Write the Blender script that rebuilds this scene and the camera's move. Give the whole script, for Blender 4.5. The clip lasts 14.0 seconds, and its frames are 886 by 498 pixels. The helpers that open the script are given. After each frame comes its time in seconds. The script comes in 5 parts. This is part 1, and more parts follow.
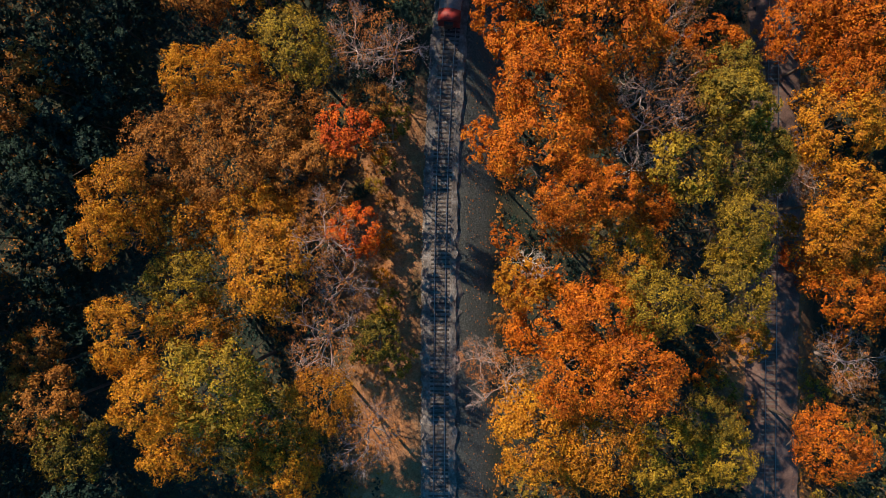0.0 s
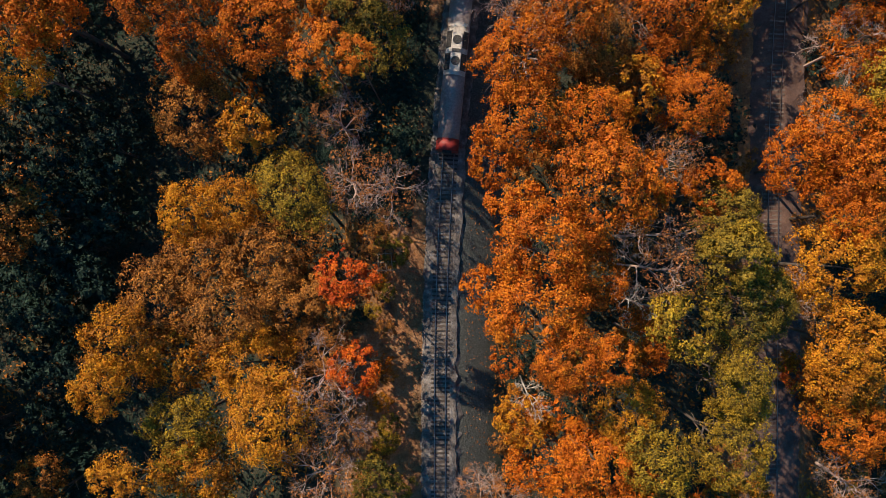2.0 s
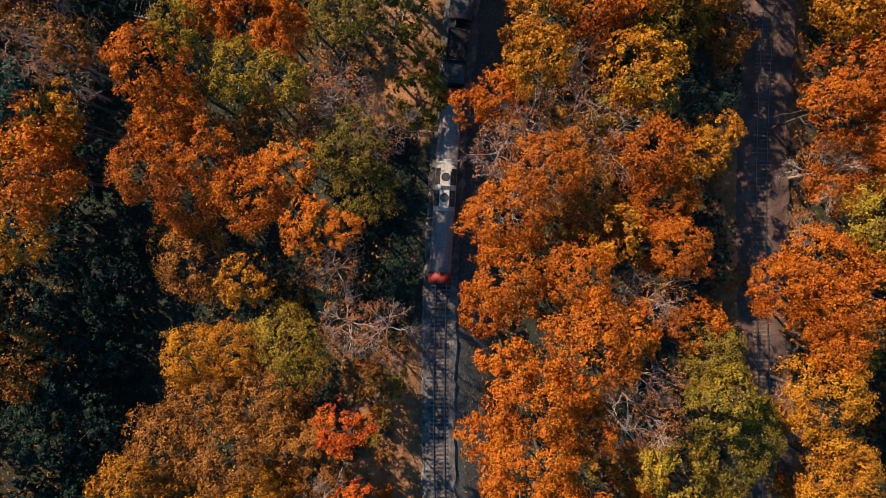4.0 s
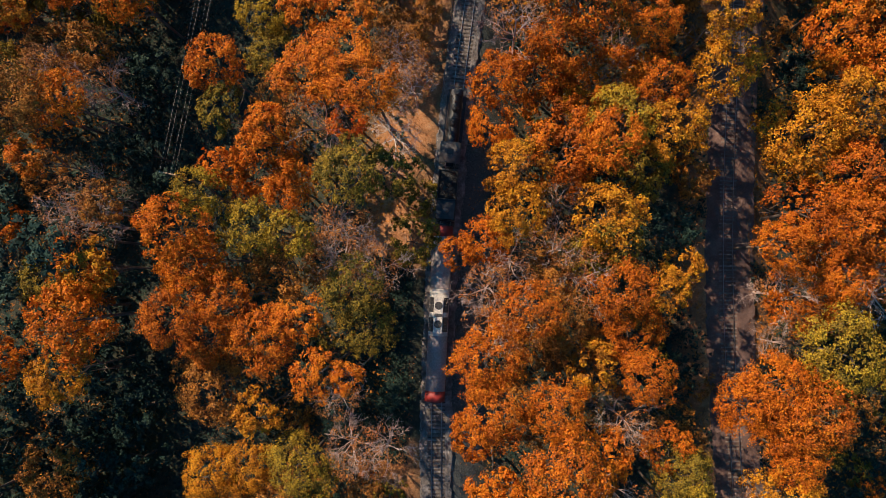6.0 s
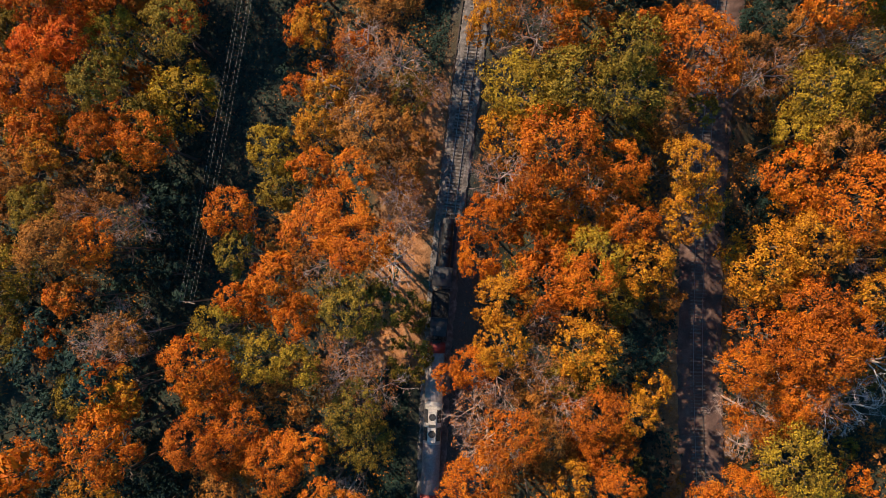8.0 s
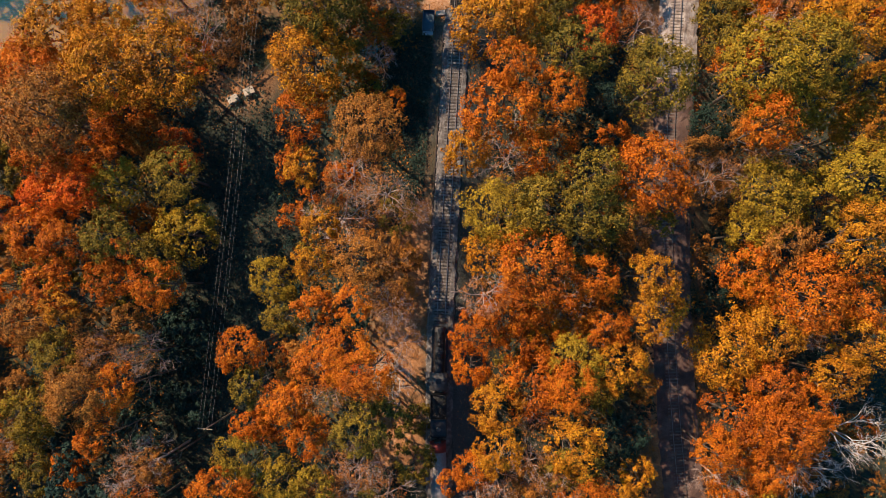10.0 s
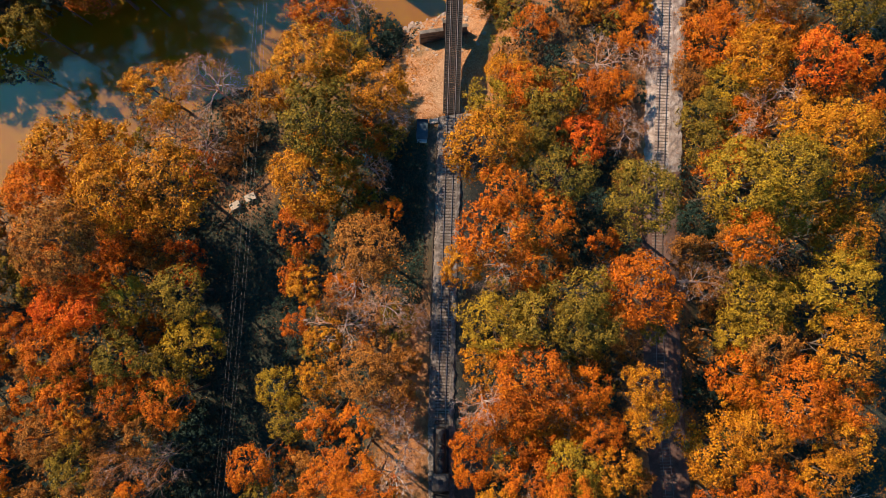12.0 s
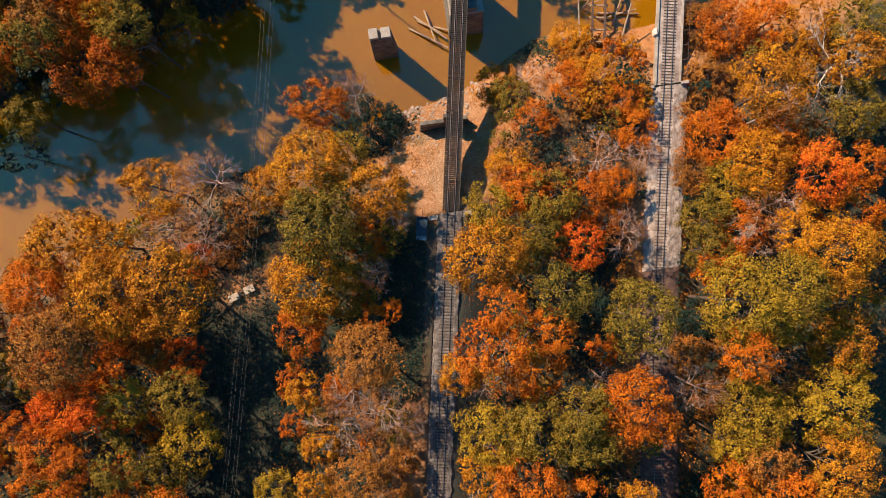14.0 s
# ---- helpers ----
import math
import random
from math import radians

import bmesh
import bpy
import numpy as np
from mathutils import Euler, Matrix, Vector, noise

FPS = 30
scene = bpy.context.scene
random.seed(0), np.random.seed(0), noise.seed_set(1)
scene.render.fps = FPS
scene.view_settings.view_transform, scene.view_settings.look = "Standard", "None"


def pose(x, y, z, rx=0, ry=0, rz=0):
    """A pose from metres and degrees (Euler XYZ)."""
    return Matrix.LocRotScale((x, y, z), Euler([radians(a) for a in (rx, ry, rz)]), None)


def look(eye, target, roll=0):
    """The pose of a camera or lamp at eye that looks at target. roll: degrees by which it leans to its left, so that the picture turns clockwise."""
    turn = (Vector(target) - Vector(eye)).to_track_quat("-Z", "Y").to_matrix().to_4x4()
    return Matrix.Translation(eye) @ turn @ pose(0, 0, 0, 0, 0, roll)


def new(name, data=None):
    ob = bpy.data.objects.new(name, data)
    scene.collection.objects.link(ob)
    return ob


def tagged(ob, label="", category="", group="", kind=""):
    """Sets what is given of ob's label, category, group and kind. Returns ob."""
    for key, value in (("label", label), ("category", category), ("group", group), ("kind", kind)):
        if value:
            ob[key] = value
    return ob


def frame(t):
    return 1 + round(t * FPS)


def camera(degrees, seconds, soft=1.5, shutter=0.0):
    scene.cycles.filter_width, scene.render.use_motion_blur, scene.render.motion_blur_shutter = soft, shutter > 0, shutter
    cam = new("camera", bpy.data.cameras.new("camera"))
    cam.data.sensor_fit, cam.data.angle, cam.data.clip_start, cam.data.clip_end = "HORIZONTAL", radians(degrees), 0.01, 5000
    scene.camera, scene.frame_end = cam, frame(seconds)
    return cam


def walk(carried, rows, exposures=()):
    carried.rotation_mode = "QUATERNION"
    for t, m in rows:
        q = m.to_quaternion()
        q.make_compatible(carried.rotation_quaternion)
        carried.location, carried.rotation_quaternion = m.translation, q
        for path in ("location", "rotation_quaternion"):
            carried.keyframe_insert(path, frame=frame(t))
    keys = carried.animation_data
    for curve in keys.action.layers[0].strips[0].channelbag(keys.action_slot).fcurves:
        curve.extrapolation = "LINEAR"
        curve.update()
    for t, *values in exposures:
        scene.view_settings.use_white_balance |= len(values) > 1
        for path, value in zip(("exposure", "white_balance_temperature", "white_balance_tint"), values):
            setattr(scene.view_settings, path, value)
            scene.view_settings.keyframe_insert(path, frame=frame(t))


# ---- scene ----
cam = camera(68.0, 14.0, soft=0.8)
# seconds, place in metres, turn in degrees: a drone that looks down, climbs and follows the railway
ROWS = [
    (0, 0.167, -1.779, 89.925, -0.093, 1.219, 0.405),
    (0.5, 0.302, 2.379, 89.898, -0.048, 1.313, 0.314),
    (1, 0.371, 6.823, 89.908, -0.194, 1.361, 0.236),
    (1.5, 0.464, 11.369, 89.879, -0.381, 1.413, 0.153),
    (2, 0.723, 15.969, 89.830, -0.603, 1.563, 0.086),
    (2.5, 1.122, 20.679, 89.660, -0.891, 1.735, -0.061),
    (3, 1.503, 25.334, 89.543, -1.141, 1.797, -0.753),
    (3.2, 1.658, 27.365, 89.751, -1.279, 1.807, -0.981),
    (5.3, 4.913, 40.762, 97.643, 1.968, 2.752, -2.495),
    (5.5, 5.063, 42.761, 98.748, 1.779, 2.696, -2.566),
    (6, 5.632, 47.153, 101.276, 1.855, 2.691, -2.694),
    (6.5, 6.373, 51.566, 103.966, 1.952, 2.773, -2.768),
    (7, 7.156, 56.296, 106.709, 1.891, 2.858, -2.800),
    (7.5, 7.919, 60.991, 109.195, 1.822, 2.939, -2.834),
    (8, 8.617, 65.844, 111.579, 1.742, 2.941, -2.866),
    (8.2, 8.977, 67.858, 112.580, 1.697, 2.971, -2.902),
    (10.3, 9.448, 85.936, 123.196, 2.358, 1.437, -8.264),
    (10.5, 9.841, 87.761, 124.056, 2.412, 1.443, -8.863),
    (11, 10.733, 92.389, 125.950, 2.430, 1.427, -9.690),
    (11.5, 11.512, 96.908, 126.683, 2.526, 1.471, -8.979),
    (12, 12.024, 101.708, 126.985, 2.519, 1.381, -8.691),
    (12.5, 12.824, 106.562, 127.266, 2.447, 1.380, -8.523),
    (13, 13.731, 111.380, 127.434, 2.388, 1.415, -8.348),
    (13.5, 14.372, 116.653, 127.645, 2.117, 1.331, -8.277),
    (14, 15.014, 121.755, 127.827, 1.949, 1.272, -8.226),
]
walk(cam, [(t, pose(x, y, z, rx, ry, rz)) for t, x, y, z, rx, ry, rz in ROWS],
     exposures=[(0.0, 0.11, 6250, 9), (5.0, 0.24, 6420, 12), (9.0, 0.33, 6580, 13), (14.0, 0.43, 7000, 16)])

# ---- light ----
SUN_AZ = math.atan2(0.73, -0.68)      # the sun stands ahead and to the left of the line
SUN_EL = radians(38.5)
world = bpy.data.worlds.new("sky")
scene.world = world
world.use_nodes = True
wn = world.node_tree.nodes
sky = wn.new("ShaderNodeTexSky")
sky.sky_type = "NISHITA"
sky.sun_disc = False
sky.ozone_density = 4.0
sky.sun_elevation = SUN_EL
sky.sun_rotation = math.pi / 2 - SUN_AZ
tint = wn.new("ShaderNodeVectorMath")      # the camera's cool balance of open shade
tint.operation = "MULTIPLY"
tint.inputs[1].default_value = (0.16, 1.04, 1.36)
world.node_tree.links.new(sky.outputs[0], tint.inputs[0])
world.node_tree.links.new(tint.outputs[0], wn["Background"].inputs[0])
wn["Background"].inputs[1].default_value = 0.086
sun_data = bpy.data.lights.new("sun", "SUN")
sun_data.energy = 6.0
sun_data.angle = radians(0.6)
sun_data.color = (1.0, 0.785, 0.54)
sun = new("sun", sun_data)
to_sun = Vector((math.cos(SUN_AZ) * math.cos(SUN_EL), math.sin(SUN_AZ) * math.cos(SUN_EL), math.sin(SUN_EL)))
sun.matrix_world = look(to_sun * 300, (0, 0, 0))

rng = np.random.default_rng(7)


# ---- materials ----
def material(name, rough=0.8, metal=0.0):
    m = bpy.data.materials.new(name)
    m.use_nodes = True
    b = m.node_tree.nodes["Principled BSDF"]
    b.inputs["Roughness"].default_value = rough
    b.inputs["Metallic"].default_value = metal
    return m, m.node_tree.nodes, m.node_tree.links, b


def ramp(nodes, stops):
    r = nodes.new("ShaderNodeValToRGB")
    while len(r.color_ramp.elements) < len(stops):
        r.color_ramp.elements.new(0.5)
    for e, (p, c) in zip(r.color_ramp.elements, stops):
        e.position, e.color = p, (*c, 1)
    return r


def noise_tex(nodes, links, scale, detail=4.0, rough=0.6, space="Object"):
    co = nodes.new("ShaderNodeTexCoord")
    n = nodes.new("ShaderNodeTexNoise")
    n.inputs["Scale"].default_value = scale
    n.inputs["Detail"].default_value = detail
    n.inputs["Roughness"].default_value = rough
    links.new(co.outputs[space], n.inputs["Vector"])
    return n


def surface(name, stops, scale, rough=0.8, metal=0.0, fine=None, bump=0.3, dist=0.05, rand=0.0):
    """A two-scale noise surface: broad stains through a ramp, fine grain multiplied in, and relief."""
    m, nodes, links, b = material(name, rough, metal)
    n = noise_tex(nodes, links, scale)
    r = ramp(nodes, stops)
    links.new(n.outputs["Fac"], r.inputs[0])
    f = noise_tex(nodes, links, fine or scale * 9, 3.0, 0.7)
    mp = nodes.new("ShaderNodeMapRange")
    mp.inputs[1].default_value, mp.inputs[2].default_value = 0.3, 0.7
    mp.inputs[3].default_value, mp.inputs[4].default_value = 0.72, 1.25
    links.new(f.outputs["Fac"], mp.inputs[0])
    mul = nodes.new("ShaderNodeVectorMath")
    mul.operation = "SCALE"
    links.new(r.outputs[0], mul.inputs[0])
    links.new(mp.outputs[0], mul.inputs["Scale"])
    out = mul.outputs[0]
    if rand:
        info = nodes.new("ShaderNodeObjectInfo")
        mr = nodes.new("ShaderNodeMapRange")
        mr.inputs[3].default_value, mr.inputs[4].default_value = 1 - rand, 1 + rand
        links.new(info.outputs["Random"], mr.inputs[0])
        m2 = nodes.new("ShaderNodeVectorMath")
        m2.operation = "SCALE"
        links.new(out, m2.inputs[0])
        links.new(mr.outputs[0], m2.inputs["Scale"])
        out = m2.outputs[0]
    links.new(out, b.inputs["Base Color"])
    bp = nodes.new("ShaderNodeBump")
    bp.inputs["Strength"].default_value, bp.inputs["Distance"].default_value = bump, dist
    links.new(f.outputs["Fac"], bp.inputs["Height"])
    links.new(bp.outputs[0], b.inputs["Normal"])
    return m


def leaf_material(name, light, mid, dark):
    """Autumn leaves: hue differs from leaf to leaf, branch to branch and tree to tree; some light comes through them."""
    m, nodes, links, b = material(name, 0.62)
    geo = nodes.new("ShaderNodeAttribute")      # tone of the leaf's twig head, with crown-depth shade on inner leaves
    geo.attribute_name = "tone"
    info = nodes.new("ShaderNodeObjectInfo")
    n = noise_tex(nodes, links, 2.2, 2.0)
    add = nodes.new("ShaderNodeMath")
    add.operation = "MULTIPLY_ADD"
    add.inputs[1].default_value = 0.8
    links.new(geo.outputs["Fac"], add.inputs[0])
    mr = nodes.new("ShaderNodeMapRange")
    mr.inputs[1].default_value, mr.inputs[2].default_value = 0.3, 0.7
    mr.inputs[3].default_value, mr.inputs[4].default_value = -0.1, 0.3
    links.new(n.outputs["Fac"], mr.inputs[0])
    links.new(mr.outputs[0], add.inputs[2])
    tree_v = nodes.new("ShaderNodeMath")
    tree_v.operation = "MULTIPLY_ADD"
    tree_v.inputs[1].default_value = 0.3
    links.new(info.outputs["Random"], tree_v.inputs[0])
    links.new(add.outputs[0], tree_v.inputs[2])
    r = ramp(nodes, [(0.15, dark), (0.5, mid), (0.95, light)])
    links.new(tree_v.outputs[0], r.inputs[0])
    grain = noise_tex(nodes, links, 22.0, 3.0, 0.8)      # single leaves within a spray
    gm = nodes.new("ShaderNodeMapRange")
    gm.inputs[1].default_value, gm.inputs[2].default_value = 0.36, 0.62
    gm.inputs[3].default_value, gm.inputs[4].default_value = 0.34, 1.42
    links.new(grain.outputs["Fac"], gm.inputs[0])
    sc = nodes.new("ShaderNodeVectorMath")
    sc.operation = "SCALE"
    links.new(r.outputs[0], sc.inputs[0])
    links.new(gm.outputs[0], sc.inputs["Scale"])
    links.new(sc.outputs[0], b.inputs["Base Color"])
    b.inputs["Specular IOR Level"].default_value = 0.12
    bp = nodes.new("ShaderNodeBump")
    bp.inputs["Strength"].default_value, bp.inputs["Distance"].default_value = 0.5, 0.05
    links.new(grain.outputs["Fac"], bp.inputs["Height"])
    links.new(bp.outputs[0], b.inputs["Normal"])
    tr = nodes.new("ShaderNodeBsdfTranslucent")
    links.new(sc.outputs[0], tr.inputs[0])
    mix = nodes.new("ShaderNodeMixShader")
    mix.inputs[0].default_value = 0.16
    links.new(b.outputs[0], mix.inputs[1])
    links.new(tr.outputs[0], mix.inputs[2])
    links.new(mix.outputs[0], nodes["Material Output"].inputs[0])
    return m


LEAF = {
    "o": leaf_material("leaf_orange", (0.70, 0.21, 0.013), (0.57, 0.132, 0.009), (0.32, 0.078, 0.012)),
    "r": leaf_material("leaf_red", (0.80, 0.21, 0.016), (0.70, 0.12, 0.011), (0.42, 0.065, 0.013)),
    "y": leaf_material("leaf_gold", (0.70, 0.31, 0.018), (0.53, 0.19, 0.013), (0.27, 0.10, 0.013)),
    "l": leaf_material("leaf_yellow_green", (0.49, 0.31, 0.024), (0.34, 0.20, 0.019), (0.16, 0.105, 0.016)),
    "g": leaf_material("leaf_olive", (0.35, 0.22, 0.026), (0.22, 0.145, 0.02), (0.085, 0.073, 0.016)),
    "b": leaf_material("leaf_rust", (0.52, 0.205, 0.034), (0.355, 0.135, 0.027), (0.16, 0.074, 0.025)),
    "k": leaf_material("leaf_dry", (0.50, 0.20, 0.055), (0.35, 0.125, 0.04), (0.18, 0.075, 0.03)),
    # green kept near black to hold the shade of hollow and gaps
    "d": leaf_material("leaf_shaded_green", (0.036, 0.068, 0.048), (0.022, 0.046, 0.036), (0.013, 0.029, 0.025)),
}
BARK = surface("bark", [(0.3, (0.07, 0.05, 0.04)), (0.7, (0.15, 0.115, 0.095))], 3, 0.9, bump=0.6)
TWIG = surface("twig_bark", [(0.3, (0.36, 0.25, 0.21)), (0.7, (0.58, 0.44, 0.39))], 3, 0.9)
PALE_TWIG = surface("pale_bark", [(0.3, (0.45, 0.38, 0.34)), (0.7, (0.65, 0.58, 0.53))], 3, 0.9)
BALLAST = surface("ballast", [(0.3, (0.19, 0.14, 0.12)), (0.5, (0.36, 0.295, 0.265)), (0.7, (0.55, 0.48, 0.44))], 0.7, 0.95, fine=6, bump=1.0, dist=0.14)
GREY_BALLAST = surface("grey_ballast", [(0.3, (0.075, 0.064, 0.06)), (0.5, (0.15, 0.132, 0.124)), (0.7, (0.30, 0.27, 0.255))], 0.8, 0.95, fine=5, bump=1.0, dist=0.16)
SLEEPER = surface("sleeper_wood", [(0.3, (0.035, 0.027, 0.024)), (0.7, (0.10, 0.08, 0.07))], 2.0, 0.85, rand=0.4)
GREY_WOOD = surface("grey_sleeper_wood", [(0.3, (0.10, 0.08, 0.07)), (0.7, (0.20, 0.16, 0.14))], 2.0, 0.9, rand=0.3)
# rust brown, darkened further to hold the shade over the second line
RUSTY_SHADED = surface("rusty_shaded_ballast", [(0.3, (0.075, 0.044, 0.038)), (0.55, (0.14, 0.083, 0.068)), (0.75, (0.23, 0.148, 0.118))], 0.35, 0.95, fine=5, bump=0.8, dist=0.1)
STEEL = surface("rail_steel", [(0.3, (0.06, 0.04, 0.034)), (0.7, (0.14, 0.092, 0.076))], 2.0, 0.5, 0.6)
SHINE = surface("rail_head", [(0.3, (0.30, 0.27, 0.25)), (0.7, (0.45, 0.42, 0.40))], 2.0, 0.3, 0.9)
CONCRETE = surface("concrete", [(0.3, (0.27, 0.23, 0.20)), (0.7, (0.45, 0.40, 0.35))], 0.6, 0.9, bump=0.4)
STONE = surface("pier_stone", [(0.3, (0.075, 0.07, 0.065)), (0.7, (0.19, 0.17, 0.15))], 0.8, 0.9, bump=0.6, rand=0.2)
DARK_TIE = surface("creosoted_tie", [(0.3, (0.008, 0.007, 0.007)), (0.7, (0.026, 0.021, 0.019))], 2.0, 0.85, rand=0.4)
IRON = surface("rust_iron", [(0.3, (0.06, 0.04, 0.035)), (0.7, (0.16, 0.09, 0.065))], 1.5, 0.75, 0.3)
TIMBER = surface("old_timber", [(0.3, (0.22, 0.14, 0.09)), (0.7, (0.46, 0.33, 0.22))], 1.5, 0.85)
BLACK = surface("engine_black", [(0.3, (0.008, 0.009, 0.011)), (0.7, (0.028, 0.029, 0.032))], 1.2, 0.42, 0.2)
SOOT = surface("soot_grey", [(0.3, (0.03, 0.03, 0.033)), (0.7, (0.085, 0.08, 0.08))], 1.2, 0.7)
COAL = surface("coal", [(0.3, (0.006, 0.006, 0.007)), (0.7, (0.03, 0.03, 0.032))], 4, 0.6, bump=1.0, dist=0.2)
ROOF = surface("coach_roof_paint", [(0.25, (0.18, 0.145, 0.14)), (0.5, (0.26, 0.215, 0.205)), (0.8, (0.32, 0.27, 0.26))], 0.35, 0.55, fine=3)
RED = surface("coach_red_paint", [(0.3, (0.17, 0.014, 0.012)), (0.7, (0.29, 0.026, 0.02))], 0.8, 0.6)
CREAM = surface("fairing_paint", [(0.3, (0.46, 0.41, 0.36)), (0.7, (0.66, 0.60, 0.54))], 0.8, 0.5)
GRILLE = surface("grille_dark", [(0.3, (0.02, 0.02, 0.022)), (0.7, (0.07, 0.065, 0.065))], 3, 0.6, 0.4)
GLASS, _n, _l, _b = material("window_glass", 0.06)
_b.inputs["Base Color"].default_value = (0.02, 0.025, 0.03, 1)
CABLE = surface("weathered_cable", [(0.3, (0.22, 0.21, 0.2)), (0.7, (0.34, 0.33, 0.31))], 2, 0.5, 0.5)
CRATE = surface("weathered_board", [(0.3, (0.34, 0.28, 0.22)), (0.7, (0.52, 0.45, 0.38))], 1.5, 0.8)
BLUE = surface("blue_paint", [(0.3, (0.02, 0.05, 0.075)), (0.7, (0.04, 0.085, 0.12))], 1.2, 0.5)
PALE_BLUE = surface("pale_blue_paint", [(0.3, (0.10, 0.19, 0.24)), (0.7, (0.17, 0.28, 0.33))], 1.2, 0.5)
TEAL = surface("turquoise_sheet", [(0.3, (0.015, 0.16, 0.19)), (0.7, (0.04, 0.30, 0.33))], 1.5, 0.45)
WHITE = surface("white_paint", [(0.3, (0.6, 0.56, 0.5)), (0.7, (0.8, 0.77, 0.72))], 2, 0.6)
ROCK = surface("bank_rock", [(0.3, (0.26, 0.19, 0.15)), (0.7, (0.50, 0.40, 0.33))], 1.0, 0.9, bump=0.6, rand=0.25)
LITTER = leaf_material("leaf_litter", (0.52, 0.22, 0.07), (0.36, 0.14, 0.05), (0.20, 0.09, 0.04))
GRASS = leaf_material("grass_blade", (0.22, 0.20, 0.035), (0.13, 0.14, 0.028), (0.07, 0.08, 0.02))


def ground_material():
    """Forest soil: fallen leaves in rust and tan, bare earth, patches of grass, pale gravel by the river, and tree
    shade mixed into the dark floor colour.
    """
    m, nodes, links, b = material("forest_ground", 0.95)
    big = noise_tex(nodes, links, 0.06, 5.0, 0.65)
    mid = noise_tex(nodes, links, 0.55, 5.0, 0.7)
    fine = noise_tex(nodes, links, 5.0, 3.0, 0.75)
    r = ramp(nodes, [(0.28, (0.15, 0.085, 0.045)), (0.44, (0.38, 0.165, 0.065)), (0.58, (0.48, 0.225, 0.095)), (0.72, (0.50, 0.30, 0.175))])
    links.new(mid.outputs["Fac"], r.inputs[0])
    g = ramp(nodes, [(0.35, (0.025, 0.03, 0.013)), (0.65, (0.06, 0.062, 0.022))])
    links.new(fine.outputs["Fac"], g.inputs[0])
    # dark floor colour carries the shade under the trees
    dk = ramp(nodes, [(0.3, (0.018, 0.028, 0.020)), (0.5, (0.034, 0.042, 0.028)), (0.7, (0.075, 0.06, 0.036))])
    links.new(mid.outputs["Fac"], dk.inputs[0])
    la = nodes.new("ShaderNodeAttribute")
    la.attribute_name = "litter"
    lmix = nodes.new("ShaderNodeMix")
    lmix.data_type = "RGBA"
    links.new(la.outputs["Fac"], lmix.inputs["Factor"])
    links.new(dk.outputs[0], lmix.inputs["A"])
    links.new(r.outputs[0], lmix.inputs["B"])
    ga = nodes.new("ShaderNodeAttribute")
    ga.attribute_name = "gravel"
    peb = ramp(nodes, [(0.32, (0.12, 0.07, 0.042)), (0.46, (0.32, 0.17, 0.085)), (0.58, (0.46, 0.29, 0.18)), (0.72, (0.58, 0.46, 0.36))])
    links.new(fine.outputs["Fac"], peb.inputs[0])
    sel = nodes.new("ShaderNodeMapRange")
    sel.inputs[1].default_value, sel.inputs[2].default_value = 0.56, 0.64
    links.new(big.outputs["Fac"], sel.inputs[0])
    mix = nodes.new("ShaderNodeMix")
    mix.data_type = "RGBA"
    links.new(sel.outputs[0], mix.inputs["Factor"])
    links.new(lmix.outputs["Result"], mix.inputs["A"])
    links.new(g.outputs[0], mix.inputs["B"])
    # trackside gravel, its grey darkened to carry shade
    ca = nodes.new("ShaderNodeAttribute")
    ca.attribute_name = "shaded_gravel"
    shade_ramp = ramp(nodes, [(0.35, (0.05, 0.056, 0.054)), (0.55, (0.09, 0.098, 0.095)), (0.7, (0.15, 0.155, 0.148))])
    links.new(fine.outputs["Fac"], shade_ramp.inputs[0])
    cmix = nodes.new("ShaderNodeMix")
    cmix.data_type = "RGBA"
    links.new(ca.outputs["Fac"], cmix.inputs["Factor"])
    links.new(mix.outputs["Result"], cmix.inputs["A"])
    links.new(shade_ramp.outputs[0], cmix.inputs["B"])
    gmix = nodes.new("ShaderNodeMix")
    gmix.data_type = "RGBA"
    links.new(ga.outputs["Fac"], gmix.inputs["Factor"])
    links.new(cmix.outputs["Result"], gmix.inputs["A"])
    links.new(peb.outputs[0], gmix.inputs["B"])
    gain = nodes.new("ShaderNodeMapRange")
    gain.inputs[1].default_value, gain.inputs[2].default_value = 0.3, 0.7
    gain.inputs[3].default_value, gain.inputs[4].default_value = 0.6, 1.35
    links.new(fine.outputs["Fac"], gain.inputs[0])
    sc = nodes.new("ShaderNodeVectorMath")
    sc.operation = "SCALE"
    links.new(gmix.outputs["Result"], sc.inputs[0])
    links.new(gain.outputs[0], sc.inputs["Scale"])
    links.new(sc.outputs[0], b.inputs["Base Color"])
    bp = nodes.new("ShaderNodeBump")
    bp.inputs["Strength"].default_value, bp.inputs["Distance"].default_value = 0.9, 0.25
    links.new(fine.outputs["Fac"], bp.inputs["Height"])
    links.new(bp.outputs[0], b.inputs["Normal"])
    return m


